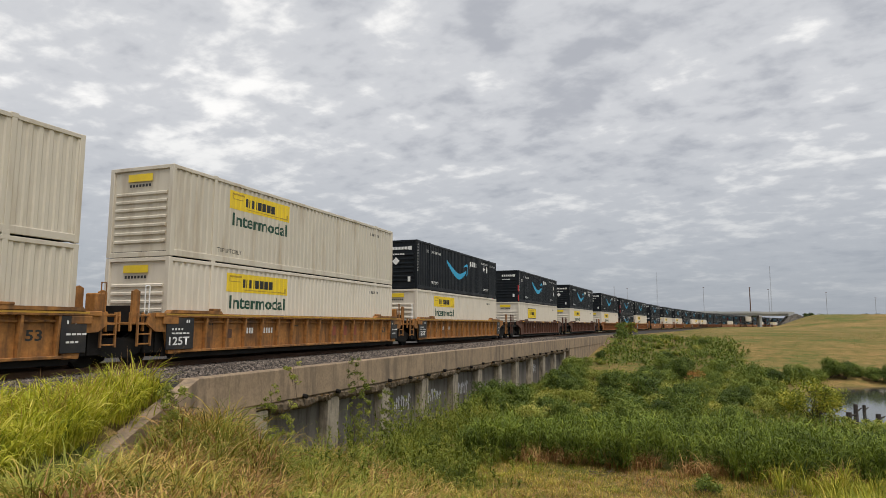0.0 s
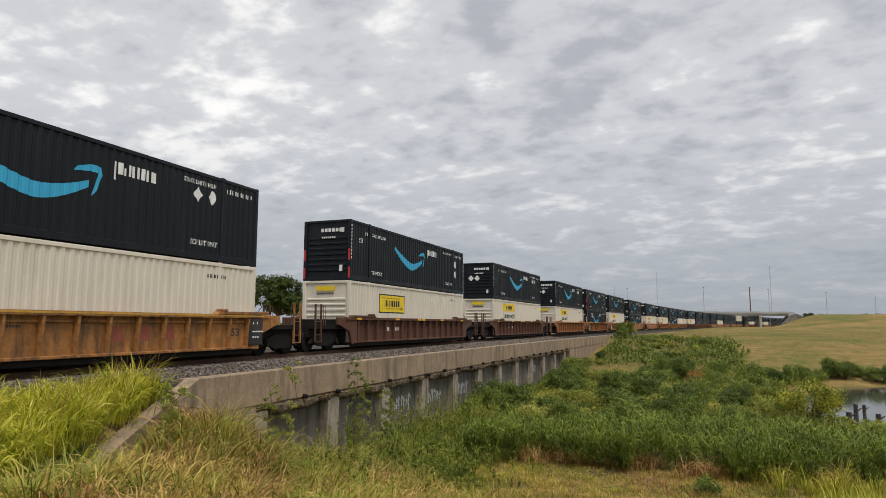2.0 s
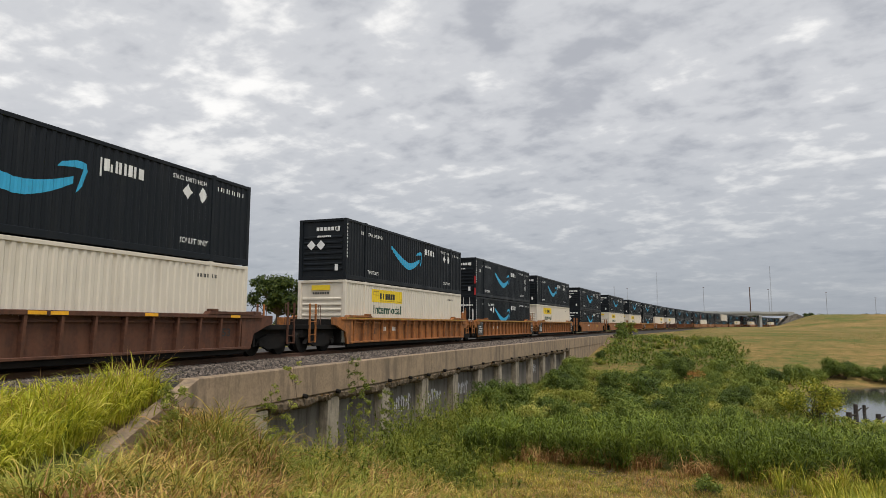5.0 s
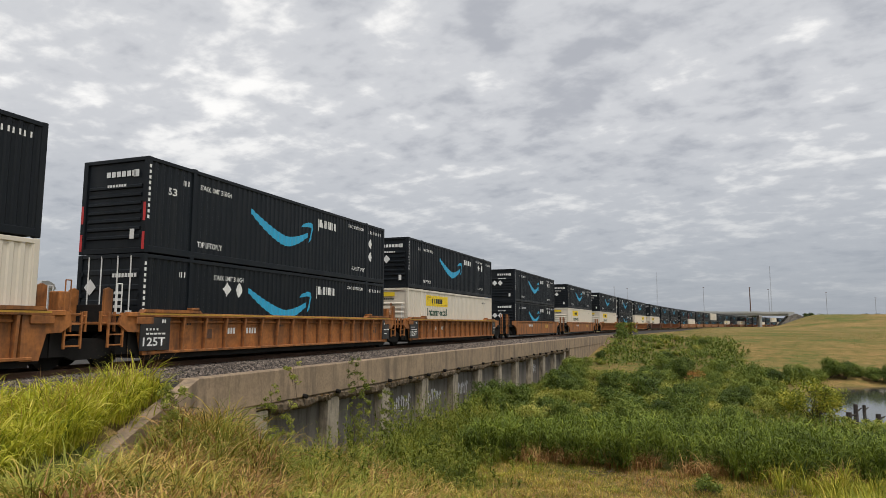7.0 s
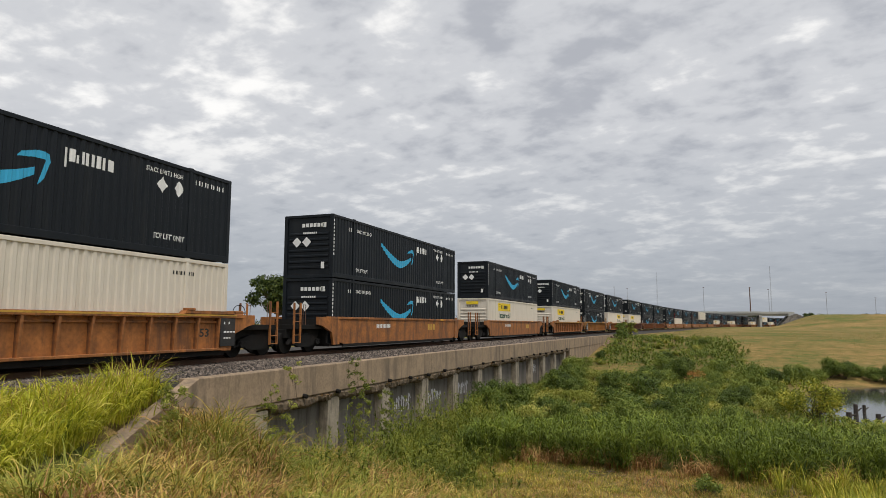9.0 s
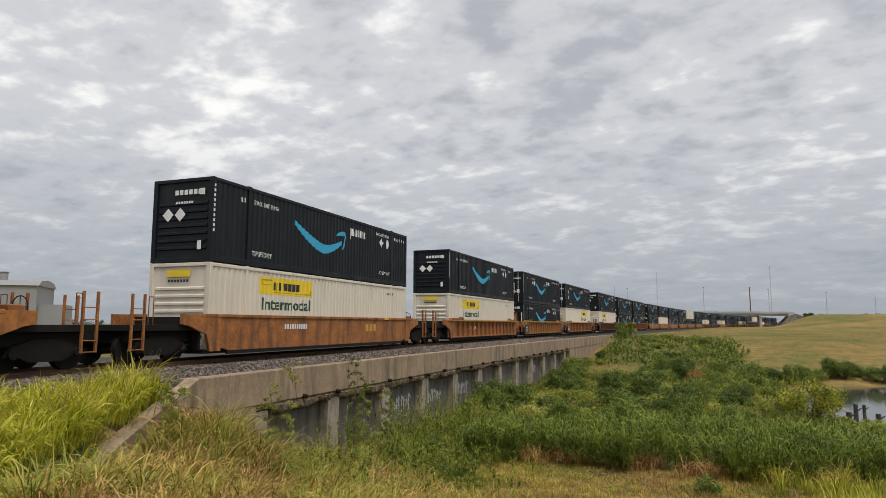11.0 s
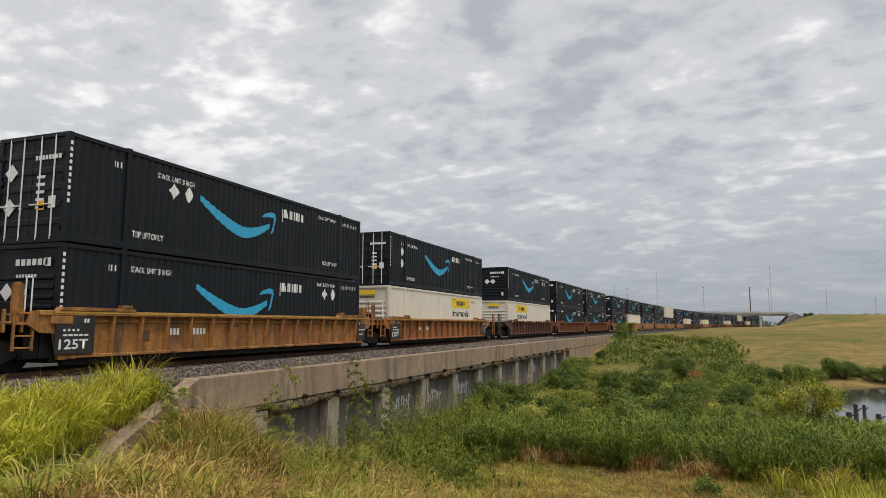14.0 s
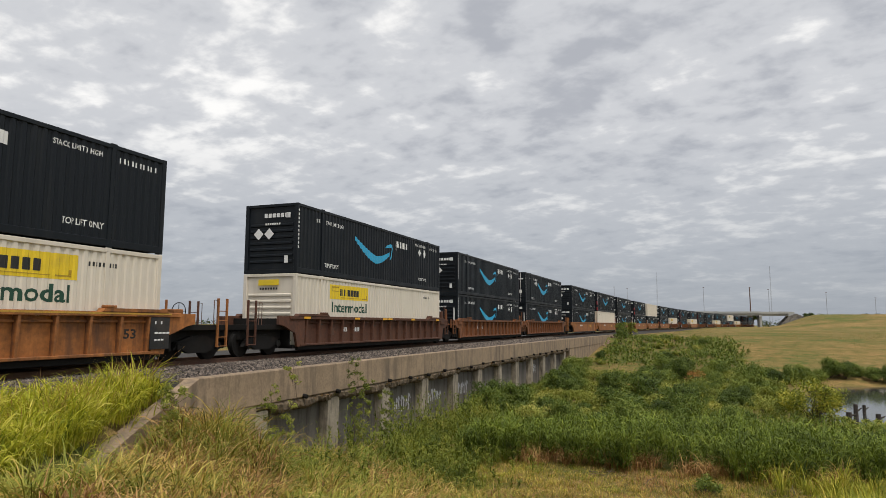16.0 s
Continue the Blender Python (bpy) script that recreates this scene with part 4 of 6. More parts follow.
def well_car(finish, gap_f, gap_b, plates=True):
    mat = M[FINISH[finish]]
    root = new("well_car")
    for sg in (-1, 1):
        def ys(a, b):
            return sorted((sg * a, sg * b))
        if finish == "smooth":
            prof = [(X0 + 0.2, TOPC - 0.1), (X1 - 0.2, TOPC - 0.1), (X1 - 0.9, 0.42), (X1 - 1.4, 0.30), (X0 + 1.4, 0.30), (X0 + 0.9, 0.42)]
            part("side_panel", prism(bmesh.new(), prof, sg * 1.38, sg * 1.43, "y"), mat, root)
            part("side_sill", box(bmesh.new(), X0 + 1.3, X1 - 1.3, *ys(1.35, 1.45), 0.18, 0.31, 0.01), M["grime"], root)
            part("top_chord", box(bmesh.new(), X0 - 0.1, X1 + 0.1, *ys(1.35, 1.48), TOPC - 0.11, TOPC, 0.015), mat, root)
        else:
            part("side_panel", box(bmesh.new(), X0 + 0.7, X1 - 0.7, *ys(1.31, 1.335), 0.34, TOPC - 0.13), mat, root)
            part("stiffener", box(bmesh.new(), X0 + 0.7, X1 - 0.7, *ys(1.335, 1.40), TOPC - 0.30, TOPC - 0.235, 0.01), mat, root)
            part("side_sill", box(bmesh.new(), X0 + 0.6, X1 - 0.6, *ys(1.33, 1.49), 0.32, 0.40, 0.012), mat, root)
            part("bottom_sill", box(bmesh.new(), X0 + 0.6, X1 - 0.6, *ys(1.22, 1.36), 0.15, 0.318, 0.012), M["grime"], root)
            part("top_chord", box(bmesh.new(), X0 - 0.2, X1 + 0.2, *ys(1.35, 1.53), TOPC - 0.13, TOPC, 0.015), mat, root)
            me = None
            for i in range(16):
                x = 0.58 + i * 1.0
                if me is None:
                    ob = part("rib", prism(bmesh.new(), [(sg * 1.335, 0.40), (sg * 1.46, 0.40), (sg * 1.515, TOPC - 0.13), (sg * 1.335, TOPC - 0.13)], -0.04, 0.04, "x"), mat, root)
                    me = ob.data
                    ob.matrix_basis = pose(x, 0, 0)
                else:
                    share("rib", me, root, pose(x, 0, 0))
            for x, a, b in ((1.98, -2.1, 0.30), (LEN - 1.98, -0.30, 2.1)):
                part("guide", prism(bmesh.new(), [(x + a, TOPC), (x + b, TOPC), (x + b - 0.08, TOPC + 0.09), (x + a + 0.08, TOPC + 0.09)], sg * 1.31, sg * 1.55, "y"), mat, root)
                part("lock_box", box(bmesh.new(), x - 0.16, x + 0.16, *ys(1.32, 1.56), TOPC + 0.091, TOPC + 0.17, 0.015), mat, root)
    part("well_floor", box(bmesh.new(), X0 + 0.3, X1 - 0.3, -1.305, 1.305, 0.22, 0.352), M["grime"], root)
    car_end(root, mat, X0, 1, gap_f, True)
    car_end(root, mat, X1, -1, gap_b, False)
    y = -1.528 if finish != "smooth" else -1.434

    def mark(name, bm, m, lab="", depth=None, kind="stuff"):
        for v in bm.verts:
            v.co.y = y if depth is None else depth
        for f in bm.faces:
            f.normal_update()
            if f.normal.y > 0:
                f.normal_flip()
        return part(name, bm, m, root, lab, kind)
    if finish != "smooth":
        if plates:
            part("data_plate", box(bmesh.new(), -0.2, 0.95, -1.522, -1.48, 0.42, TOPC - 0.14, 0.01), M["black"], root, "black data plate")
            mark("lettering", word_bm("125T", 0.24, -0.1, 0.56, 0.85, 0.02), M["white_ink"])
            mark("data_strip", letter_bars(letter_bars(bmesh.new(), -0.05, 1.22, 0.10, [0.6], 1), 0.6, 1.22, 0.10, [0.6, 0.6], 0.3), M["white_ink"])
            mark("data_strip", letter_bars(letter_bars(bmesh.new(), 0.0, 1.0, 0.06, [1.2] * 4, 1.0), 0.0, 0.88, 0.05, [2.5] * 5, 0.6), M["white_ink"])
            part("data_plate", box(bmesh.new(), LEN - 0.55, LEN + 0.2, -1.522, -1.48, 0.45, TOPC - 0.14, 0.01), M["black"], root, "black data plate")
            mark("data_strip", letter_bars(letter_bars(letter_bars(bmesh.new(), LEN - 0.4, 1.18, 0.09, [0.6, 0.6], 2), LEN - 0.4, 0.9, 0.05, [2.5] * 4, 0.6), LEN - 0.4, 0.7, 0.05, [2.0] * 3, 0.6), M["white_ink"])
        mark("lettering", word_bm("53", 0.26, LEN - 1.35, 0.78, 0.44, 0.02), M["ink"], depth=-1.339)
        mark("number_strip", letter_bars(bmesh.new(), 3.66, 0.86, 0.2, [0.55, 0.5, 0.5, 0.5], 0.22), M["white_ink"], depth=-1.339)
        mark("number_strip", letter_bars(bmesh.new(), 4.66, 0.86, 0.2, [0.5] * 5, 0.28), M["white_ink"], depth=-1.339)
        mark("stencil_strip", letter_bars(letter_bars(bmesh.new(), 1.7, 1.15, 0.06, [0.8] * 5, 0.4), 6.7, 1.1, 0.06, [0.8] * 6, 0.4), M["ink"], depth=-1.339)
        part("card_holder", box(bmesh.new(), 2.72, 3.0, -1.36, -1.336, 0.72, 1.02, 0.005), M["rust"], root)
        if finish == "tan":
            for i, (w, h) in enumerate(((0.5, 0.42), (0.5, 0.42), (0.45, 0.42))):
                mark("emblem", rect(bmesh.new(), 9.66 + i * 1.0, 9.66 + i * 1.0 + w, 0.7, 0.7 + h), M["faded_red"], "faded red emblem block", -1.339, "")
        if finish == "dark":
            for x in (0.3, 4.6, 7.6, 8.2, 11.2, 15.0):
                part("tape", box(bmesh.new(), x, x + 0.5, -1.535, -1.5305, TOPC - 0.11, TOPC - 0.02), M["amber"], root, "amber reflective tape")
        elif finish in ("tan", "rust"):
            part("tape", box(bmesh.new(), X0 + 0.2, X1 - 0.2, -1.535, -1.5305, TOPC - 0.07, TOPC - 0.02), M["amber_dull"], root, "dull yellow strip")
    else:
        mark("number_strip", letter_bars(bmesh.new(), 4.2, 1.0, 0.2, [0.55] * 4 + [0.5] * 6, 0.3), M["white_ink"])
        for i in range(3):
            mark("emblem", rect(bmesh.new(), 11.0 + i * 0.42, 11.3 + i * 0.42, 0.85, 1.2), M["amber_dull"], "pale emblem block", None, "")
        part("tape", box(bmesh.new(), 13.0, 13.5, -1.485, -1.4805, TOPC - 0.09, TOPC - 0.02), M["amber"], root, "amber reflective tape")
    return tagged(root, {"tan": "faded yellow steel well car with rust stains", "brown": "rusty brown ribbed steel well car", "dark": "dark maroon ribbed steel well car", "rust": "rust-streaked orange ribbed steel well car", "smooth": "faded orange smooth-sided steel well car"}[finish], "railcar", "well cars of the train")


def build_train():
    protos = {}

    def get(key, make):
        if key not in protos:
            protos[key] = make()
            return protos[key]
        return copy_thing(protos[key], Matrix())
    # per box: doors in front, placard pattern, red tape on the end
    dark_kinds = [(False, 2, False), (False, 3, True), (True, 6, False), (True, 4, False), (False, 0, False), (False, 2, True)]
    starts = [u[0] for u in UNITS]
    gaps = [b - a - LEN for a, b in zip(starts, starts[1:])]
    gaps = [3.25] + gaps + [7.25]
    for i, (s, hi, lo, fin) in enumerate(UNITS):
        gf, gb = round(gaps[i], 2), round(gaps[i + 1], 2)
        car = well_car(fin, gf, gb, fin == "tan" or i in (6, 7, 12)) if i < 16 else get(("car", fin, gf < 5, gb < 5), lambda: well_car(fin, 3.2 if gf < 5 else 7.2, 3.2 if gb < 5 else 7.2))
        moving.append((car, s, 0.0))
        if i < 15:
            spinning.extend(o for o in car.children_recursive if o.name.startswith("wheelset"))
        for lvl, kind in ((0, lo), (1, hi)):
            if kind == "a":
                k = {2: 0, 3: 1, 4: 0, 5: 0, 6: 1, 7: 0, 8: 0, 9: 0, 10: 0, 11: 3, 12: 2, 13: 0, 14: 0, 15: 3, 16: 0}.get(i, (i * 5) % 6)
                if lvl == 0:
                    k = {6: 3, 8: 0, 11: 0, 14: 0, 15: 0, 16: 4}.get(i, (i * 7 + 2) % 6)
                ob = get(("a", k), lambda: dark_container(*dark_kinds[k]))
            else:
                st = ("logo", False) if i == 1 and lvl == 1 else ("plain", False) if i == 0 else {3: ("small", True), 12: ("logo_back", True), 17: ("plain", True), 20: ("plain", True)}.get(i, ("logo", True))
                ob = get(("w", st), lambda: white_container(*st))
            moving.append((ob, s, FLOOR + lvl * BH_STACK))


build_train()


# ---- vegetation ----
def leaf_material(name, stops, trans=0.25, rough=0.6, speck=1.0):
    """Leaves: a colour for each leaf or blade from a ramp, with larger patches, and light passing through."""
    m = bpy.data.materials.new(name)
    m.use_nodes = True
    nd, lk = m.node_tree.nodes, m.node_tree.links
    bs, out = nd["Principled BSDF"], nd["Material Output"]
    bs.inputs["Roughness"].default_value = rough
    bs.inputs["Specular IOR Level"].default_value = 0.25
    g = nd.new("ShaderNodeNewGeometry")
    co = nd.new("ShaderNodeTexCoord")
    n = nd.new("ShaderNodeTexNoise")
    n.inputs["Scale"].default_value, n.inputs["Detail"].default_value = 0.9, 4
    lk.new(g.outputs["Position"], n.inputs["Vector"])
    mr = nd.new("ShaderNodeMapRange")
    for i, q in enumerate((0.3, 0.7, -0.28, 0.28)):
        mr.inputs[i + 1].default_value = q
    lk.new(n.outputs[0], mr.inputs[0])
    ad = nd.new("ShaderNodeMath")
    ad.operation, ad.use_clamp = "ADD", True
    one = nd.new("ShaderNodeMapRange")
    for i, q in enumerate((0.0, 1.0, 0.5 - 0.5 * speck, 0.5 + 0.5 * speck)):
        one.inputs[i + 1].default_value = q
    lk.new(g.outputs["Random Per Island"], one.inputs[0])
    oi = nd.new("ShaderNodeObjectInfo")
    own = nd.new("ShaderNodeMapRange")
    for i, q in enumerate((0.0, 1.0, -0.5 * (1 - speck), 0.5 * (1 - speck))):
        own.inputs[i + 1].default_value = q
    lk.new(oi.outputs["Random"], own.inputs[0])
    both = nd.new("ShaderNodeMath")
    both.operation = "ADD"
    lk.new(own.outputs[0], both.inputs[0])
    lk.new(mr.outputs[0], both.inputs[1])
    lk.new(one.outputs[0], ad.inputs[0])
    lk.new(both.outputs[0], ad.inputs[1])
    r = nd.new("ShaderNodeValToRGB")
    stops = [(p, (c[0] * 1.36, c[1] * 1.27, c[2] * 1.06)) for p, c in stops]
    el = r.color_ramp.elements
    el[0].position, el[0].color = stops[0][0], (*stops[0][1], 1)
    el[1].position, el[1].color = stops[-1][0], (*stops[-1][1], 1)
    for p, c in stops[1:-1]:
        e = el.new(p)
        e.color = (*c, 1)
    lk.new(ad.outputs[0], r.inputs[0])
    lk.new(r.outputs[0], bs.inputs["Base Color"])
    tr = nd.new("ShaderNodeBsdfTranslucent")
    lk.new(r.outputs[0], tr.inputs["Color"])
    mx = nd.new("ShaderNodeMixShader")
    mx.inputs[0].default_value = trans
    lk.new(bs.outputs[0], mx.inputs[1])
    lk.new(tr.outputs[0], mx.inputs[2])
    lk.new(mx.outputs[0], out.inputs[0])
    return m


L = {}
L["lush"] = leaf_material("lush_tall_grass", [(0.0, (0.070, 0.105, 0.008)), (0.45, (0.325, 0.360, 0.030)), (0.8, (0.47, 0.46, 0.060)), (1.0, (0.56, 0.52, 0.16))], 0.35, speck=0.85)
L["dry"] = leaf_material("drying_grass", [(0.0, (0.052, 0.070, 0.010)), (0.48, (0.225, 0.21, 0.034)), (0.80, (0.40, 0.28, 0.075)), (1.0, (0.54, 0.47, 0.16))], 0.28)
L["mown"] = leaf_material("short_grass", [(0.0, (0.063, 0.090, 0.012)), (0.5, (0.245, 0.245, 0.04)), (0.8, (0.43, 0.30, 0.085)), (1.0, (0.53, 0.44, 0.15))], 0.25)
L["reed"] = leaf_material("green_reeds", [(0.0, (0.034, 0.054, 0.009)), (0.5, (0.150, 0.210, 0.032)), (0.85, (0.285, 0.33, 0.06)), (1.0, (0.46, 0.43, 0.13))], 0.25, speck=0.55)
L["ditch"] = leaf_material("yellow_green_grass", [(0.0, (0.06, 0.085, 0.01)), (0.5, (0.24, 0.27, 0.035)), (0.85, (0.42, 0.39, 0.06)), (1.0, (0.55, 0.47, 0.14))], 0.3, speck=0.7)
L["thatch"] = leaf_material("dead_grass", [(0.0, (0.13, 0.065, 0.028)), (0.5, (0.31, 0.18, 0.08)), (0.85, (0.47, 0.32, 0.15)), (1.0, (0.20, 0.19, 0.05))], 0.2)
L["far"] = leaf_material("far_bank_grass", [(0.0, (0.085, 0.105, 0.026)), (0.5, (0.20, 0.165, 0.055)), (1.0, (0.29, 0.21, 0.085))], 0.2)
L["weed"] = leaf_material("green_weeds", [(0.0, (0.028, 0.042, 0.008)), (0.4, (0.125, 0.165, 0.026)), (0.8, (0.23, 0.25, 0.045)), (1.0, (0.34, 0.32, 0.08))], 0.25, speck=0.55)
L["shrub"] = leaf_material("shrub_leaves", [(0.0, (0.022, 0.040, 0.009)), (0.5, (0.088, 0.132, 0.026)), (1.0, (0.20, 0.245, 0.05))], 0.2, speck=0.55)
L["shrub_lime"] = leaf_material("pale_shrub_leaves", [(0.0, (0.045, 0.065, 0.012)), (0.5, (0.175, 0.215, 0.04)), (1.0, (0.40, 0.385, 0.11))], 0.25, speck=0.55)
L["shrub_red"] = leaf_material("dead_brown_leaves", [(0.0, (0.126, 0.066, 0.020)), (0.5, (0.271, 0.126, 0.041)), (1.0, (0.396, 0.221, 0.072))], 0.2)
L["tree"] = leaf_material("tree_leaves", [(0.0, (0.016, 0.030, 0.009)), (0.5, (0.036, 0.060, 0.012)), (1.0, (0.072, 0.098, 0.02))], 0.2)
M["bark"] = material("grey_brown_bark", (0.09, 0.07, 0.05), 0.9, var=0.3, fine=25, bump=0.5)
M["dead_wood"] = material("dead_wood", (0.16, 0.12, 0.085), 0.9, var=0.3)


def blades(name, x, y, h, w, mat, seed, bend=0.6, lean=0.0, label="", category="grass", base=None, seg=3, head=0.0):
    """Grass: one mesh of bent, tapered blades, each rooted in the ground."""
    rng = np.random.default_rng(seed)
    n = len(x)
    z = ground_z(x, y) - 0.03 if base is None else base
    a = rng.uniform(0, 2 * np.pi, n)
    dx, dy = np.cos(a), np.sin(a)
    b = rng.uniform(0.15, 1.0, n) * bend * h
    turn = rng.uniform(0, np.pi, n)
    wx, wy = np.cos(turn), np.sin(turn)
    us = np.linspace(0, 1, seg + 1)
    V = []
    for u in us:
        cx = x + dx * b * u ** 2 + lean * h * u ** 1.5
        cy = y + dy * b * u ** 2
        cz = z + h * (u - 0.28 * u ** 3 * (b / np.maximum(h, 1e-3)))
        ww = w * (1 - u) ** 0.6 * 0.5 if not head else w * np.where(u > 0.55, 1.0, 0.25) * 0.5 * (1.05 - u)
        if u < 1:
            V.append(np.stack([cx - wx * ww, cy - wy * ww, cz], 1))
            V.append(np.stack([cx + wx * ww, cy + wy * ww, cz], 1))
        else:
            V.append(np.stack([cx, cy, cz], 1))
    k = len(V)
    V = np.stack(V, 1).reshape(-1, 3)
    o = np.arange(n) * k
    quads = np.concatenate([np.stack([o + 2 * i, o + 2 * i + 1, o + 2 * i + 3, o + 2 * i + 2], 1) for i in range(seg - 1)])
    tris = np.stack([o + k - 3, o + k - 2, o + k - 1], 1)
    me = bpy.data.meshes.new(name)
    me.vertices.add(len(V))
    me.vertices.foreach_set("co", V.astype(np.float32).ravel())
    loops = np.concatenate([quads.ravel(), tris.ravel()])
    me.loops.add(len(loops))
    me.loops.foreach_set("vertex_index", loops.astype(np.int32))
    starts = np.concatenate([np.arange(len(quads)) * 4, len(quads) * 4 + np.arange(len(tris)) * 3])
    me.polygons.add(len(starts))
    me.polygons.foreach_set("loop_start", starts.astype(np.int32))
    me.update(calc_edges=True)
    me.materials.append(mat)
    return tagged(new(name, me), label, category, kind="stuff")


def clumped(rng, n, x0, x1, y0, y1, tufts, spread):
    """Places gathered in tufts inside a rectangle."""
    tx, ty = rng.uniform(x0, x1, tufts), rng.uniform(y0, y1, tufts)
    i = rng.integers(0, tufts, n)
    return tx[i] + rng.normal(0, spread, n), ty[i] + rng.normal(0, spread, n)


def arching(name, x, y, z, a, h, reach, w, mat, seed, label, category="grass", seg=5, twist=0.5, droop=(0.95, 1.75)):
    """Leaves that rise from (x, y, z), lean the way a and arch over: flat strips, widest a third of the way up."""
    rng = np.random.default_rng(seed)
    n = len(x)
    dx, dy = np.cos(a), np.sin(a)
    b = rng.uniform(*droop, n)
    tw = rng.normal(0, twist, n)
    V = []
    for i in range(seg + 1):
        u = i / seg
        cx, cy = x + dx * reach * u ** 1.35, y + dy * reach * u ** 1.35
        cz = z + h * (2.0 * u - b * u * u)
        if i == seg:
            V.append(np.stack([cx, cy, cz], 1))
            continue
        ww = 0.5 * w * (0.45 + 1.6 * u if u < 0.35 else 1.0 - ((u - 0.35) / 0.65) ** 1.6)
        px, py, pz = -dy * np.cos(tw), dx * np.cos(tw), np.sin(tw)
        V.append(np.stack([cx - px * ww, cy - py * ww, cz - pz * ww], 1))
        V.append(np.stack([cx + px * ww, cy + py * ww, cz + pz * ww], 1))
    k = len(V)
    V = np.stack(V, 1).reshape(-1, 3)
    o = np.arange(n) * k
    quads = np.concatenate([np.stack([o + 2 * i, o + 2 * i + 1, o + 2 * i + 3, o + 2 * i + 2], 1) for i in range(seg - 1)])
    tris = np.stack([o + k - 3, o + k - 2, o + k - 1], 1)
    me = bpy.data.meshes.new(name)
    me.vertices.add(len(V))
    me.vertices.foreach_set("co", V.astype(np.float32).ravel())
    loops = np.concatenate([quads.ravel(), tris.ravel()])
    me.loops.add(len(loops))
    me.loops.foreach_set("vertex_index", loops.astype(np.int32))
    starts = np.concatenate([np.arange(len(quads)) * 4, len(quads) * 4 + np.arange(len(tris)) * 3])
    me.polygons.add(len(starts))
    me.polygons.foreach_set("loop_start", starts.astype(np.int32))
    me.update(calc_edges=True)
    me.materials.append(mat)
    return tagged(new(name, me), label, category, kind="stuff")


def tussocks(name, cx, cy, size, per, w, mat, seed, label, category="grass", spread=0.12, reach=(0.35, 1.0), seg=5):
    """Grass in tussocks at (cx, cy): per leaves each, fanning outwards from the crown."""
    rng = np.random.default_rng(seed)
    i = np.repeat(np.arange(len(cx)), per)
    n = len(i)
    a = rng.uniform(0, 2 * np.pi, n)
    r = np.abs(rng.normal(0, spread, n))
    x, y = cx[i] + r * np.cos(a), cy[i] + r * np.sin(a)
    h = size[i] * rng.uniform(0.45, 1.1, n)
    a = a + rng.normal(0, 0.5, n)
    return arching(name, x, y, ground_z(x, y) - 0.03, a, h, h * rng.uniform(*reach, n), rng.uniform(0.6, 1.25, n) * w, mat, seed + 100, label, category, seg)


def canes(name, cx, cy, height, leaves, length, w, mat, seed, label, category="reeds"):
    """Upright leafy stalks: narrow leaves set all the way up each one."""
    rng = np.random.default_rng(seed)
    i = np.repeat(np.arange(len(cx)), leaves)
    n = len(i)
    u = rng.uniform(0.05, 1.0, n) ** 0.8
    lean = rng.uniform(-0.16, 0.16, (len(cx), 2))
    a = rng.uniform(0, 2 * np.pi, n)
    hh = height[i]
    x, y = cx[i] + lean[i, 0] * hh * u, cy[i] + lean[i, 1] * hh * u
    z = ground_z(cx, cy)[i] + hh * u - 0.05
    ln = length * rng.uniform(0.6, 1.2, n) * (1.15 - 0.5 * u)
    return arching(name, x, y, z, a, ln * rng.uniform(0.35, 0.9, n), ln * rng.uniform(0.5, 0.9, n), rng.uniform(0.6, 1.2, n) * w, mat, seed + 100, label, category, seg=3)


def bank_height(x, y):
    return 0.62 + 0.38 * smooth01((x - 3.5 + 0.55 * (y - 10.6)) / 1.8)


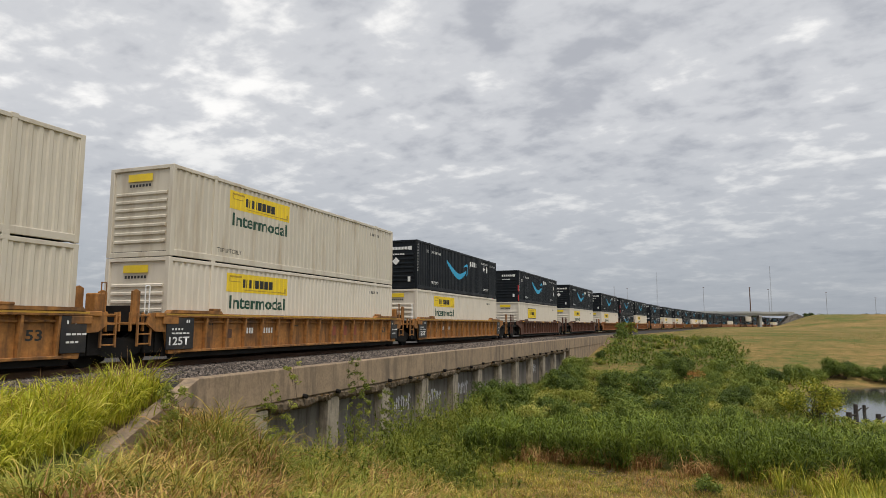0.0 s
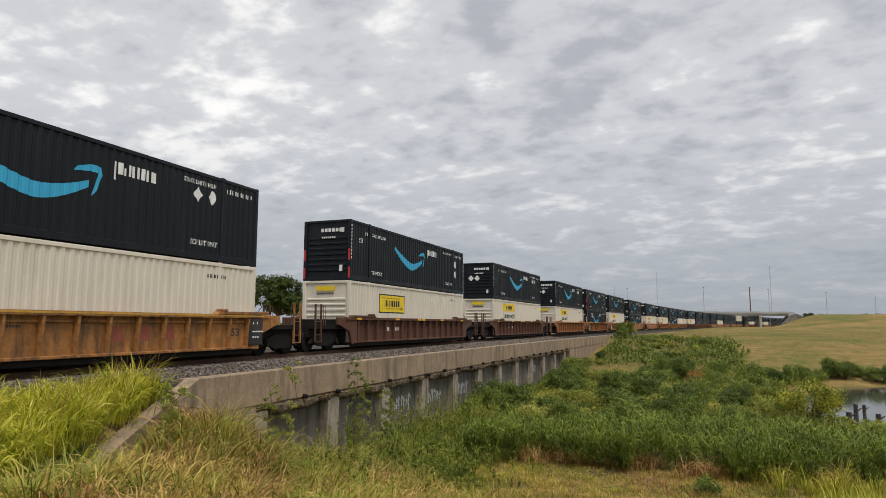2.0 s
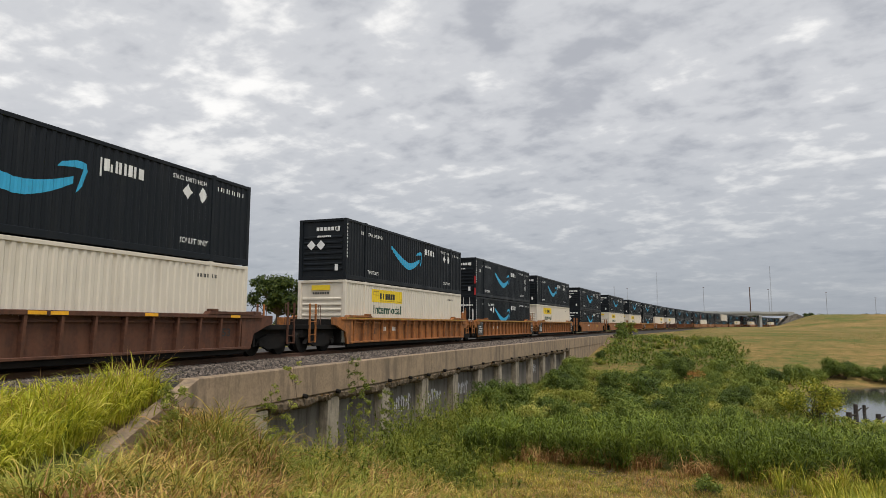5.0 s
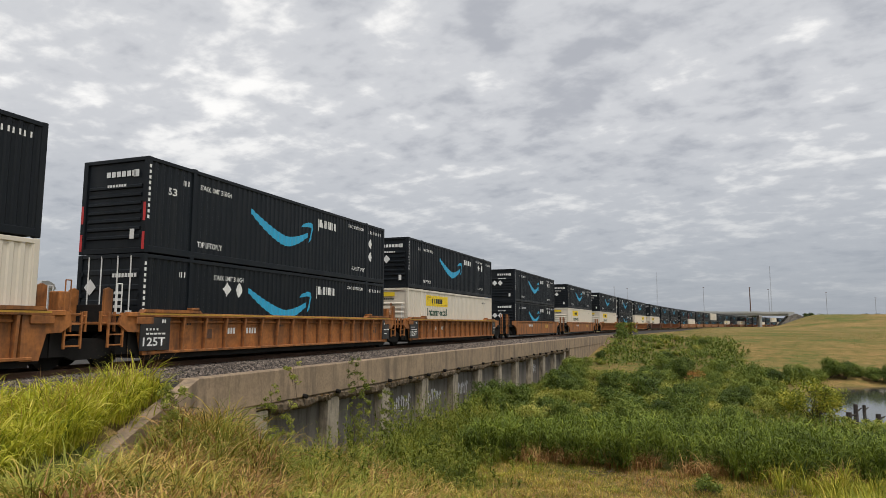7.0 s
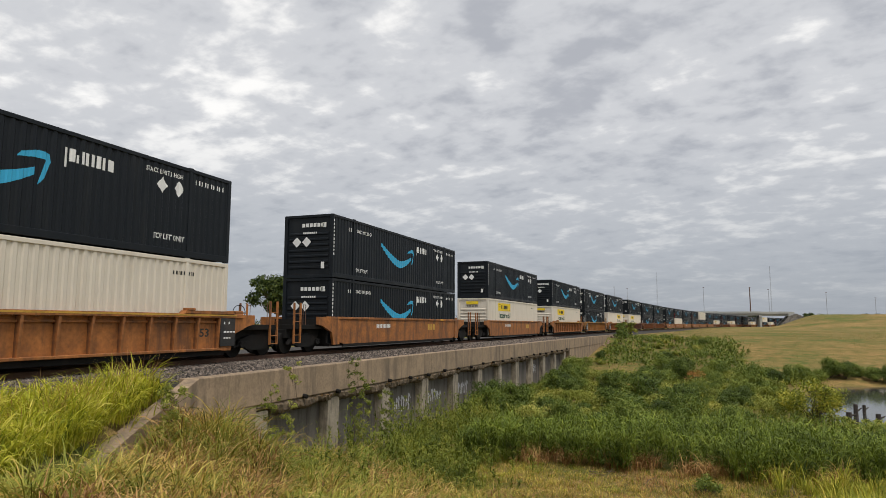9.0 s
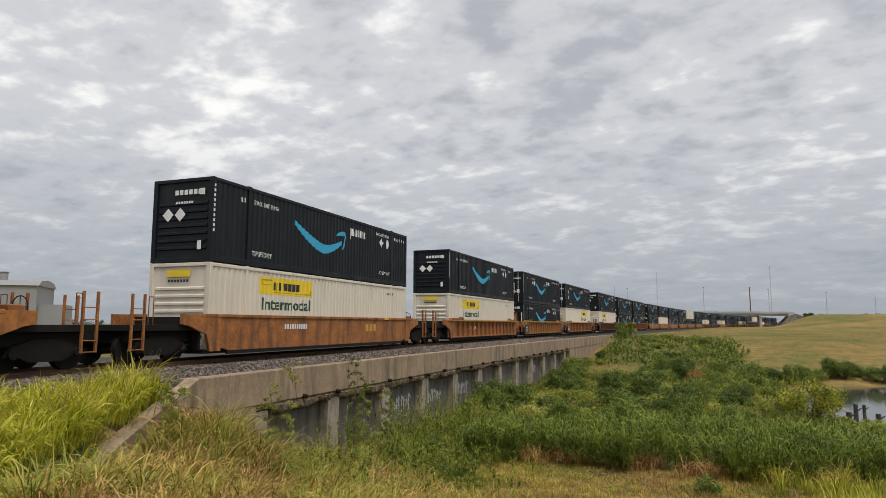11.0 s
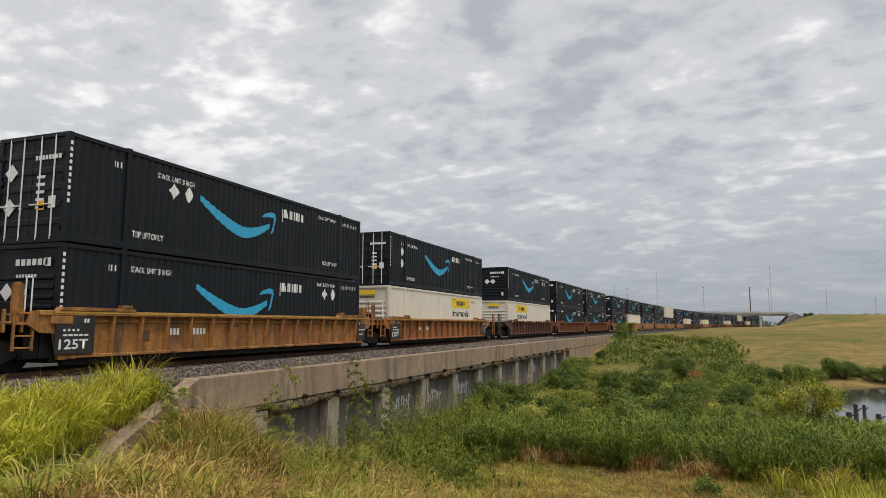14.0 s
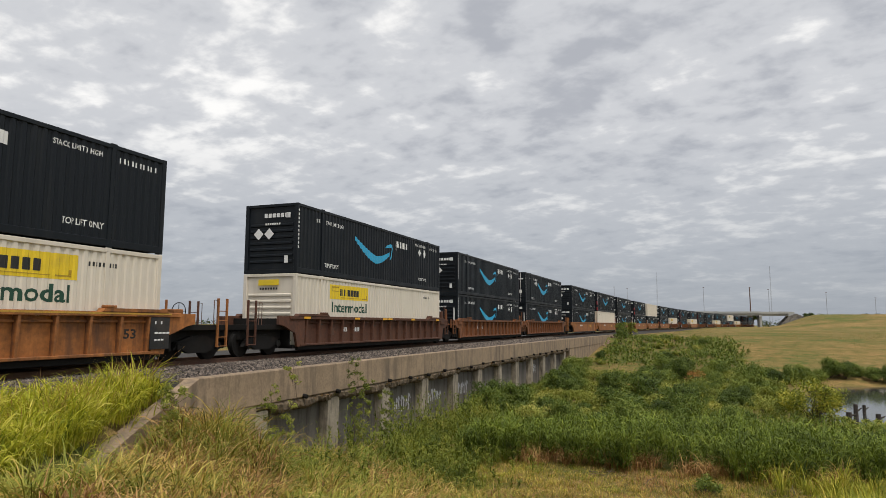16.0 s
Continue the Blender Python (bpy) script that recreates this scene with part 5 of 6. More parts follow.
def grasses():
    rng = np.random.default_rng(5)
    # lush tall grass on the bank behind the wing wall
    x, y = rng.uniform(3.6, 10.5, 1750), rng.uniform(3.5, 14.5, 1750)
    k = (wing_side(x, y) > 0.24) & (x + 0.30 * y > 6.0)
    x, y = x[k], y[k]
    tussocks("tall_grass", x, y, rng.uniform(1.0, 1.6, len(x)) * bank_height(x, y) * np.clip(0.45 + 0.6 * wing_side(x, y), 0.45, 1.0), 44, 0.024, L["lush"], 1, "bright yellow-green tall grass on the railway bank", spread=0.14, reach=(0.2, 0.85))
    x, y = clumped(rng, 700, 3.4, 6.0, 8.5, 14.3, 90, 0.2)
    k = wing_side(x, y) > 0.2
    x, y = x[k], y[k]
    blades("seed_stalks", x, y, rng.uniform(1.0, 1.75, len(x)) * bank_height(x, y), rng.uniform(0.014, 0.03, len(x)), L["thatch"], 2, 0.45, 0.05, "pale dry seed stalks standing above the grass", seg=4, head=1.0)
    # thin weeds where the bank meets the stones
    x, y = clumped(rng, 900, 2.6, 4.2, 7.0, 14.6, 60, 0.16)
    tussocks("bank_weeds", x[::6], y[::6], rng.uniform(0.2, 0.5, len(x[::6])), 12, 0.018, L["dry"], 31, "sparse dry weeds at the edge of the stones", spread=0.06)
    # drying grass at the foot of the wall: tan and green tussocks mixed
    x, y = rng.uniform(3.9, 12.5, 2600), rng.uniform(5.0, 20.0, 2600)
    k = (wing_side(x, y) < -0.42) & (x > 3.85) & (rng.uniform(0, 1, len(x)) < 1.15 - 0.085 * np.maximum(x - 5, 0))
    x, y = x[k], y[k]
    size = rng.uniform(0.75, 1.5, len(x)) * np.clip(1.25 - 0.125 * (x - 4), 0.28, 1.2) * np.clip(0.34 + np.maximum(-wing_side(x, y) - 0.3, 0) / 2.2, 0.34, 1.0)
    tone = wavy(x, y, 0.9, 0.6, 2.0) + rng.normal(0, 0.35, len(x))
    for j, (lo, hi, mat, lab) in enumerate(((-9, -0.28, "thatch", "withered tan grass below the wing wall"), (-0.28, 0.30, "dry", "tangled drying grass below the wing wall"), (0.30, 9, "weed", "green grass among the dry tussocks"))):
        q = (tone >= lo) & (tone < hi)
        tussocks("drying_grass", x[q], y[q], size[q], 34, 0.019, L[mat], 40 + j, lab, spread=0.12, reach=(0.3, 1.1))
    # short grass of the near field
    x, y = rng.uniform(5.5, 27, 135000), 7.5 + 18.8 * rng.uniform(0, 1, 135000) ** 1.15
    patch = wavy(x, y, 1.7, 0.5, 4.0)
    bare = smooth01((y - 20.5 + wavy(x, y, 1.1, 0.8, 6.0)) / 1.5) * smooth01((x - 11.0) / 2)
    k = (wing_side(x, y) < -0.5) & (rng.uniform(0, 1, len(x)) > 0.6 * bare)
    x, y, patch = x[k], y[k], patch[k]
    hh = rng.uniform(0.07, 0.24, len(x)) * (1 + 0.7 * patch)
    blades("short_grass", x, y, np.maximum(hh, 0.05), rng.uniform(0.010, 0.02, len(x)), L["mown"], 4, 0.8, 0, "short patchy grass, half green and half dry", seg=2)
    # flattened dead grass
    x, y = clumped(rng, 34000, 6.5, 27.0, 8.0, 26.0, 420, 0.45)
    k = wing_side(x, y) < -0.5
    x, y = x[k], y[k]
    blades("dead_grass", x, y, rng.uniform(0.04, 0.15, len(x)), rng.uniform(0.012, 0.022, len(x)), L["thatch"], 15, 1.8, 0, "flattened dead grass in tan patches", seg=2)
    s = 17.8 + 48 * rng.uniform(0, 1, 5200) ** 1.2
    pts = np.array([tuple(line(float(q), 3.28))[0][:2] for q in s])
    x, y = pts[:, 0] + rng.uniform(-0.03, 0.08, len(s)), pts[:, 1]
    k = np.sin(s * 2.1) + np.sin(s * 0.9 + 1) + rng.normal(0, 0.5, len(s)) > 0.6
    x, y = x[k], y[k]
    blades("ledge_weeds", x, y, rng.uniform(0.06, 0.22, len(x)), rng.uniform(0.015, 0.04, len(x)), L["thatch"], 16, 1.5, 0.1, "dry weeds rooted along the ledge", base=np.full(len(x), -1.50), seg=2)
    # taller green tufts, nearest the camera and along the ditch's edge
    x, y = clumped(rng, 230, 7.5, 18.0, 6.5, 13.5, 70, 0.3)
    tussocks("grass_tufts", x, y, rng.uniform(0.16, 0.5, len(x)), 30, 0.016, L["reed"], 6, "loose green grass tufts in the field", spread=0.07)
    x, y = clumped(rng, 420, 9.0, 26.0, 12.0, 24.0, 120, 0.4)
    tussocks("grass_tufts", x, y, rng.uniform(0.12, 0.32, len(x)), 24, 0.014, L["mown"], 33, "low tufts of dry grass in the field", spread=0.1)
    x, y = rng.uniform(8.0, 25.0, 4200), 9.5 + 16.0 * rng.uniform(0, 1, 4200) ** 0.9
    k = wing_side(x, y) < -0.6
    x, y = x[k], y[k]
    tone = wavy(x, y, 2.2, 0.6, 7.0) + rng.normal(0, 0.4, len(x))
    for j, (q, mat, lab) in enumerate(((tone > 0.25, "ditch", "short green tufts in the field"), ((tone <= 0.25) & (tone > -0.4), "mown", "short half-dry tufts in the field"), (tone <= -0.4, "thatch", "short withered tufts in the field"))):
        tussocks("field_tufts", x[q], y[q], rng.uniform(0.10, 0.26, q.sum()), 16, 0.016, L[mat], 50 + j, lab, spread=0.12, seg=3)
    x, y = rng.uniform(18.0, 27.0, 420), rng.uniform(12.5, 26.5, 420)
    k = (x - 19.4) + 0.35 * (y - 20) > 0.4
    x, y = x[k], y[k]
    tussocks("ditch_grass", x, y, rng.uniform(0.55, 1.15, len(x)), 40, 0.022, L["ditch"], 7, "tall green grass tufts at the ditch edge", spread=0.14, reach=(0.2, 0.7))
    # leafy canes along the ditch
    x, y = rng.uniform(6.5, 36.0, 5600), 25.0 + 12.0 * rng.uniform(0, 1, 5600) ** 1.5
    k = (y > 25.4 + 0.4 * np.sin(x * 1.3) + 0.3 * np.sin(x * 3.1)) & (x > 7.2 + 0.4 * (y - 26)) & (rng.uniform(0, 1, len(x)) < 1.2 - 0.07 * (y - 25))
    x, y = x[k], y[k]
    canes("reeds", x, y, rng.uniform(1.05, 1.6, len(x)) * (1 - 0.35 * smooth01((y - 28) / 5)) * (0.8 + 0.35 * smooth01((x - 9) / 8)) * (1 + wavy(x, y, 0.8, 0.10, 3.0) + wavy(x, y, 2.6, 0.16, 1.0)), 17, 0.62, 0.038, L["reed"], 8, "dense green reeds along the ditch")
    x, y = clumped(rng, 260, 8.0, 24.0, 25.2, 26.4, 60, 0.25)
    tussocks("dead_reeds", x, y, rng.uniform(0.4, 0.95, len(x)), 14, 0.022, L["thatch"], 35, "dry pale leaves along the foot of the reeds", "reeds", spread=0.1)
    # leafy weeds before the wall
    x, y = clumped(rng, 1500, 3.8, 10.0, 14.0, 36.0, 330, 0.4)
    k = (x - track_x(y) > 3.8) & (rng.uniform(0, 1, len(x)) < 1.25 - 0.13 * (x - 4)) & (wing_side(x, y) < -0.3)
    x, y = x[k], y[k]
    canes("weeds", x, y, rng.uniform(0.7, 1.9, len(x)) * np.clip(1.2 - 0.15 * (x - 4), 0.25, 1.2), 22, 0.34, 0.042, L["weed"], 12, "mixed green weeds at the foot of the wall", "weeds")
    x, y = rng.uniform(4.2, 8.6, 600), rng.uniform(15.0, 25.0, 600)
    tussocks("weed_grass", x, y, rng.uniform(0.35, 0.8, len(x)), 26, 0.022, L["weed"], 36, "green grass between the weeds", spread=0.14)
    # undergrowth that fills the ditch
    x, y = clumped(rng, 6500, 4.2, 44.0, 33.0, 70.0, 900, 0.6)
    k = (x - track_x(y) > 3.8) & (shore(x, y, 0.3) > 1.0)
    x, y = x[k], y[k]
    canes("undergrowth", x, y, rng.uniform(0.3, 0.85, len(x)) * (1 - 0.6 * smooth01((x - 20) / 3) * (y < 55)), 12, 0.42, 0.075, L["weed"], 13, "dense green undergrowth in the ditch", "undergrowth")
    x, y = clumped(rng, 1500, 6.0, 22.0, 76.0, 106.0, 200, 0.8)
    k = x - track_x(y) > 4.6
    x, y = x[k], y[k]
    canes("undergrowth", x, y, rng.uniform(0.3, 0.7, len(x)), 10, 0.5, 0.11, L["shrub"], 14, "green undergrowth on the far bank", "undergrowth")
    # rough grass on the far bank
    x, y = rng.uniform(4.5, 90, 26000), 66 + 150 * rng.uniform(0, 1, 26000) ** 1.6
    k = (x - track_x(y) > 4.6) & (shore(x, y, 0.6) > 1.0)
    x, y = x[k], y[k]
    blades("rough_grass", x, y, rng.uniform(0.05, 0.2, len(x)), rng.uniform(0.04, 0.10, len(x)), L["far"], 9, 1.2, 0, "rough grass on the far bank", seg=2)


grasses()


def leaf_cloud(rng, lobes, n, size):
    """Leaves scattered in the outer part of several lobes (x, y, z, r): arrays for one mesh."""
    lobes = np.array(lobes)
    wgt = lobes[:, 3] ** 2
    i = rng.choice(len(lobes), n, p=wgt / wgt.sum())
    d = rng.normal(0, 1, (n, 3))
    d /= np.linalg.norm(d, axis=1)[:, None]
    rad = np.minimum(np.abs(rng.normal(0.82, 0.24, n)), 1.5)
    c = lobes[i, :3] + d * (lobes[i, 3] * rad)[:, None] * np.array([1, 1, 0.85])
    face = d + rng.normal(0, 0.55, (n, 3)) + np.array([0, 0, 0.35])
    u = np.cross(face, rng.normal(0, 1, (n, 3)))
    u /= np.maximum(np.linalg.norm(u, axis=1), 1e-6)[:, None]
    v = np.cross(face, u)
    v /= np.maximum(np.linalg.norm(v, axis=1), 1e-6)[:, None]
    s = (rng.uniform(0.6, 1.3, n) * size)[:, None]
    V = np.stack([c - u * s, c - v * s * 0.45, c + u * s, c + v * s * 0.45], 1).reshape(-1, 3)
    F = np.arange(4 * n).reshape(-1, 4)
    return V, F


def limb(bm, rng, a, b, r0, r1, n=4):
    a, b = Vector(a), Vector(b)
    p, r = a, r0
    for i in range(n):
        q = a.lerp(b, (i + 1) / n) + Vector([rng.uniform(-1, 1) * 0.05 * (b - a).length for _ in range(3)]) * (i < n - 1)
        r2 = r0 + (r1 - r0) * (i + 1) / n
        rod(bm, p, q, r, 7, r2)
        p, r = q, r2


def plant(name, seed, height, width, leaves, size, mat, trunk, label, category, lobes_n=9, upright=False):
    """A shrub or tree: tapered stems with limbs, and a crown of many leaves with an uneven outline."""
    rng = np.random.default_rng(seed)
    root = new(name)
    bm = bmesh.new()
    lobes = []
    for i in range(lobes_n * 2):
        a = rng.uniform(0, 2 * np.pi)
        rr = rng.uniform(0.1, 0.9) * width * 0.5
        z = height * (rng.uniform(0.25, 0.85) if not trunk else rng.uniform(0.42, 0.86))
        r = width * rng.uniform(0.10, 0.22) * (1.0 if z < 0.6 * height else 0.8)
        lobes.append((rr * math.cos(a), rr * math.sin(a), max(z, r * 0.6), r))
    lobes.append((0, 0, height * 0.78, width * 0.2))
    if trunk:
        limb(bm, rng, (0, 0, -0.2), (0, 0, height * 0.5), trunk, trunk * 0.6)
    for lx, ly, lz, r in lobes:
        limb(bm, rng, (0, 0, height * 0.35 if trunk else -0.1), (lx, ly, lz), (trunk or 0.05) * 0.45, 0.012)
    part("trunk" if trunk else "stem", bm, M["bark"], root)
    V, F = leaf_cloud(rng, lobes, leaves, size)
    V[:, 2] = np.maximum(V[:, 2], 0.02)
    pydata("crown" if trunk else "foliage", V.tolist(), F.tolist(), mat, root)
    return tagged(root, label, category)


def scatter_plants():
    rng = np.random.default_rng(11)
    kinds = [plant("shrub", 21, 1.5, 2.4, 4200, 0.062, L["shrub"], 0, "dense dark green shrub beside the ditch", "shrub"),
             plant("shrub", 22, 1.1, 2.0, 3200, 0.055, L["shrub_lime"], 0, "low pale green shrub in the ditch", "shrub"),
             plant("shrub", 23, 2.1, 2.6, 4800, 0.068, L["shrub"], 0, "tall dark green shrub in the ditch", "shrub", 11),
             plant("shrub", 24, 0.9, 2.2, 3400, 0.055, L["weed"], 0, "low spreading green shrub on the bank", "shrub", 7)]
    spots = []
    # ditch between the reeds and the far bank
    for i in range(190):
        x = rng.uniform(4.8, 26 if i < 160 else 40)
        y = rng.uniform(33, 66)
        if shore(x, y, 1.4) < 1.0 or (x > 20.5 and 35 < y < 52):
            continue
        spots.append((x, y, (0, 1, 2, 3, 1, 0)[i % 6], rng.uniform(0.6, 1.2)))
    for i in range(36):
        x = rng.uniform(4.6, 11.0)
        spots.append((x, rng.uniform(24.0, 36.0) + 0.35 * (x - 4.6), (1, 0, 3, 1)[i % 4], rng.uniform(0.45, 0.8)))
    # hedge along the far shore
    for i in range(58):
        x = 13 + i * 0.62 + rng.uniform(-0.5, 0.5)
        spots.append((x, 68.0 + 6.0 * smooth01((x - 22) / 9) + rng.uniform(-0.8, 1.6), (0, 2, 3, 0)[i % 4], rng.uniform(0.7, 1.05)))
    # thicket on the far bank
    for i in range(26):
        spots.append((rng.uniform(7.0, 22.0), rng.uniform(80, 101), (0, 3, 1, 3)[i % 4], rng.uniform(0.5, 0.95)))
    # at the wall's foot
    for s in np.arange(20, 100, 2.6):
        p, _ = line(float(s), 3.6 + rng.uniform(0.6, 2.4))
        k = rng.uniform(0.55, 0.9)
        spots.append((p.x, p.y, (1, 0, 3, 0, 2)[int(s) % 5] if s > 56 else (1, 3, 0)[int(s) % 3], k))
    for n, (x, y, k, sc) in enumerate(spots):
        m = pose(x, y, float(ground_z(x, y)) - 0.05, 0, 0, rng.uniform(0, 360))
        if n < 4:
            ob = kinds[n]
            ob.matrix_basis = m
            continue
        ob = copy_thing(kinds[int(k)], m)
        ob.scale = (sc, sc, sc * rng.uniform(0.85, 1.15))
    # single ones
    b = plant("shrub", 31, 2.6, 2.4, 5200, 0.075, L["shrub"], 0, "tall dark shrub against the concrete wall", "shrub", 12)
    p, _ = line(62, 5.3)
    b.matrix_basis = pose(p.x, p.y, float(ground_z(p.x, p.y)), 0, 0, 0)
    b = plant("shrub", 32, 2.6, 3.4, 4600, 0.075, L["ditch"], 0, "leggy pale green shrub with white blossom by the pond", "shrub", 12)
    b.matrix_basis = pose(22.7, 42.4, float(ground_z(22.7, 42.4)) - 0.1)
    b = plant("shrub", 33, 2.4, 2.6, 1800, 0.12, L["shrub"], 0, "dark shrub at the end of the wall", "shrub", 9)
    p, _ = line(104, 4.6)
    b.matrix_basis = pose(p.x, p.y, float(ground_z(p.x, p.y)), 0, 0, 0)
    b = plant("shrub", 34, 2.6, 2.0, 1600, 0.12, L["shrub_lime"], 0, "yellow-green shrub at the end of the wall", "shrub", 9)
    p, _ = line(109, 5.2)
    b.matrix_basis = pose(p.x, p.y, float(ground_z(p.x, p.y)), 0, 0, 0)
    for x, y in ((13.2, 47.0), (16.4, 60.5)):
        b = plant("shrub", int(x), 1.2, 2.2, 900, 0.08, L["shrub_red"], 0, "withered brown shrub in the ditch", "shrub", 7)
        b.matrix_basis = pose(x, y, float(ground_z(x, y)) + 0.2)
    b = plant("shrub", 36, 0.6, 1.05, 1100, 0.045, L["shrub"], 0, "small dark green bush in the dry grass", "shrub", 6)
    b.matrix_basis = pose(16.5, 23.1, float(ground_z(16.5, 23.1)))
    # climbing weeds before the wall
    for x, y, top in ((4.6, 17.6, -0.10), (5.0, 20.9, -0.15), (4.35, 17.0, -0.75), (5.1, 21.6, -0.9), (5.5, 11.6, -0.35), (4.7, 24.5, -1.6)):
        h = top - float(ground_z(x, y))
        root = new("tall_weed")
        wr = np.random.default_rng(int(x * 100))
        bm = bmesh.new()
        tip = Vector((wr.uniform(-0.15, 0.15), wr.uniform(-0.15, 0.15), h))
        limb(bm, wr, (0, 0, 0), tip, 0.014, 0.004, 5)
        lob = []
        for i in range(34):
            u = wr.uniform(0.2, 1.0)
            q = tip * u
            e = q + Vector((wr.uniform(-0.28, 0.28), wr.uniform(-0.28, 0.28), wr.uniform(0.05, 0.25)))
            rod(bm, q, e, 0.005, 4, 0.003)
            lob.append((e.x, e.y, e.z, 0.09))
        part("stem", bm, M["bark"], root)
        V, F = leaf_cloud(wr, lob, 1300, 0.036)
        pydata("foliage", V.tolist(), F.tolist(), L["shrub_lime"], root)
        root.matrix_basis = pose(x, y, float(ground_z(x, y)))
        tagged(root, "tall thin weed growing before the concrete wall", "weed")
    # fallen branches at the edge of the field
    for i in range(7):
        x, y = rng.uniform(12, 19), rng.uniform(23.4, 24.9)
        bm = bmesh.new()
        a = rng.uniform(-0.4, 0.4)
        ln = rng.uniform(0.6, 1.5)
        limb(bm, rng, (0, 0, 0.03), (ln * math.cos(a), ln * math.sin(a), 0.06), 0.02, 0.008)
        limb(bm, rng, (ln * 0.5 * math.cos(a), ln * 0.5 * math.sin(a), 0.05), (ln * 0.8 * math.cos(a + 0.6), ln * 0.8 * math.sin(a + 0.6), 0.22), 0.012, 0.005)
        ob = part("fallen_branch", bm, M["dead_wood"])
        ob.matrix_basis = pose(x, y, float(ground_z(x, y)))
        tagged(ob, "bare fallen branch lying in dry grass", "branch")
    # broken stone at the far end of the wall
    for i in range(46):
        p, _ = line(rng.uniform(92, 108), 3.7 + 2.6 * rng.uniform(0, 1) ** 1.5)
        r = rng.uniform(0.12, 0.34)
        bm = bmesh.new()
        bmesh.ops.create_icosphere(bm, subdivisions=1, radius=r)
        for v in bm.verts:
            v.co = v.co * rng.uniform(0.7, 1.2)
            v.co.z *= 0.7
        ob = part("riprap_stone", bm, M["riprap"])
        ob.matrix_basis = pose(p.x, p.y, float(ground_z(p.x, p.y)) + r * 0.3, 0, 0, rng.uniform(0, 360))
        tagged(ob, "broken brown stone on the bank beside the wall", "stone", "stones at the wall's end")
    # stumps in the pond
    for x, y, h, r in ((25.6, 47.2, 0.85, 0.16), (25.1, 46.6, 0.42, 0.2), (26.6, 49.8, 0.55, 0.13), (26.4, 45.6, 0.5, 0.18), (26.9, 45.0, 0.35, 0.14), (27.4, 45.8, 0.4, 0.15)):
        bm = rod(bmesh.new(), (0, 0, -1.2), (0.03, 0.02, h), r, 9, r * 0.75)
        rod(bm, (0, 0, h * 0.4), (r * 2.2, 0.1, h * 0.75), r * 0.35, 6, r * 0.2)
        ob = part("stump", bm, M["timber"])
        ob.matrix_basis = pose(x, y, -4.45)
        tagged(ob, "dark broken post standing in the pond", "stump")


scatter_plants()


# ---- ballast stones and ties ----
def ballast_stones():
    rng = np.random.default_rng(3)
    n = 30000
    s = 2 + 70 * rng.uniform(0, 1, n) ** 1.6
    o = rng.uniform(0.9, 4.5, n)
    keep = (o < 3.0) | (s < 13.6)
    s, o = s[keep], o[keep]
    n = len(s)
    a = np.where(s > S1, (s - S1) / RAD, 0)
    x = np.where(s > S1, RAD * (1 - np.cos(a)), 0) + o * np.cos(a)
    y = np.where(s > S1, S1 + RAD * np.sin(a), s) - o * np.sin(a)
    z = np.where(o < 1.75, -0.17, np.where(o < 3.02, -0.17 - (o - 1.75) * 0.19 / 1.27, -0.36 - (o - 3.02) * 0.48))
    r = rng.uniform(0.026, 0.06, n) * (1 + 0.5 * smooth01((s - 20) / 40))
    base = np.array([(1, 0, 0), (-1, 0, 0), (0, 1, 0), (0, -1, 0), (0, 0, 1), (0, 0, -1)], float)
    V = base[None] * r[:, None, None] * rng.uniform(0.6, 1.25, (n, 6, 1))
    t = rng.uniform(0, np.pi, n)
    tl = rng.uniform(-0.7, 0.7, n)
    c, sn = np.cos(t)[:, None], np.sin(t)[:, None]
    X, Y, Z = V[..., 0] * c - V[..., 1] * sn, V[..., 0] * sn + V[..., 1] * c, V[..., 2]
    c, sn = np.cos(tl)[:, None], np.sin(tl)[:, None]
    X, Z = X * c - Z * sn, X * sn + Z * c
    V = np.stack([X + x[:, None], Y + y[:, None], Z + z[:, None] + r[:, None] * 0.2], -1).reshape(-1, 3)
    f = np.array([(0, 2, 4), (2, 1, 4), (1, 3, 4), (3, 0, 4), (2, 0, 5), (1, 2, 5), (3, 1, 5), (0, 3, 5)])
    F = (np.arange(n)[:, None, None] * 6 + f[None]).reshape(-1, 3)
    pydata("ballast", V.tolist(), F.tolist(), M["stone"], label="loose grey crushed stones beside the rails", category="gravel", kind="stuff")


ballast_stones()
tie_v, tie_f = [], []
for i in range(260):
    p, a = line(-4 + 0.6 * i)
    for dx in (-1.3, 1.3):
        for dy in (-0.11, 0.11):
            for z in (-0.3, -0.15):
                tie_v.append((p.x + dx * math.cos(a) + dy * math.sin(a), p.y - dx * math.sin(a) + dy * math.cos(a), z))
    b = 8 * i
    tie_f += [(b, b + 1, b + 3, b + 2), (b + 4, b + 6, b + 7, b + 5), (b, b + 4, b + 5, b + 1), (b + 2, b + 3, b + 7, b + 6), (b + 1, b + 5, b + 7, b + 3)]
pydata("ties", tie_v, tie_f, M["timber"], label="dark timber ties half sunk in the stones", category="tie", kind="stuff")


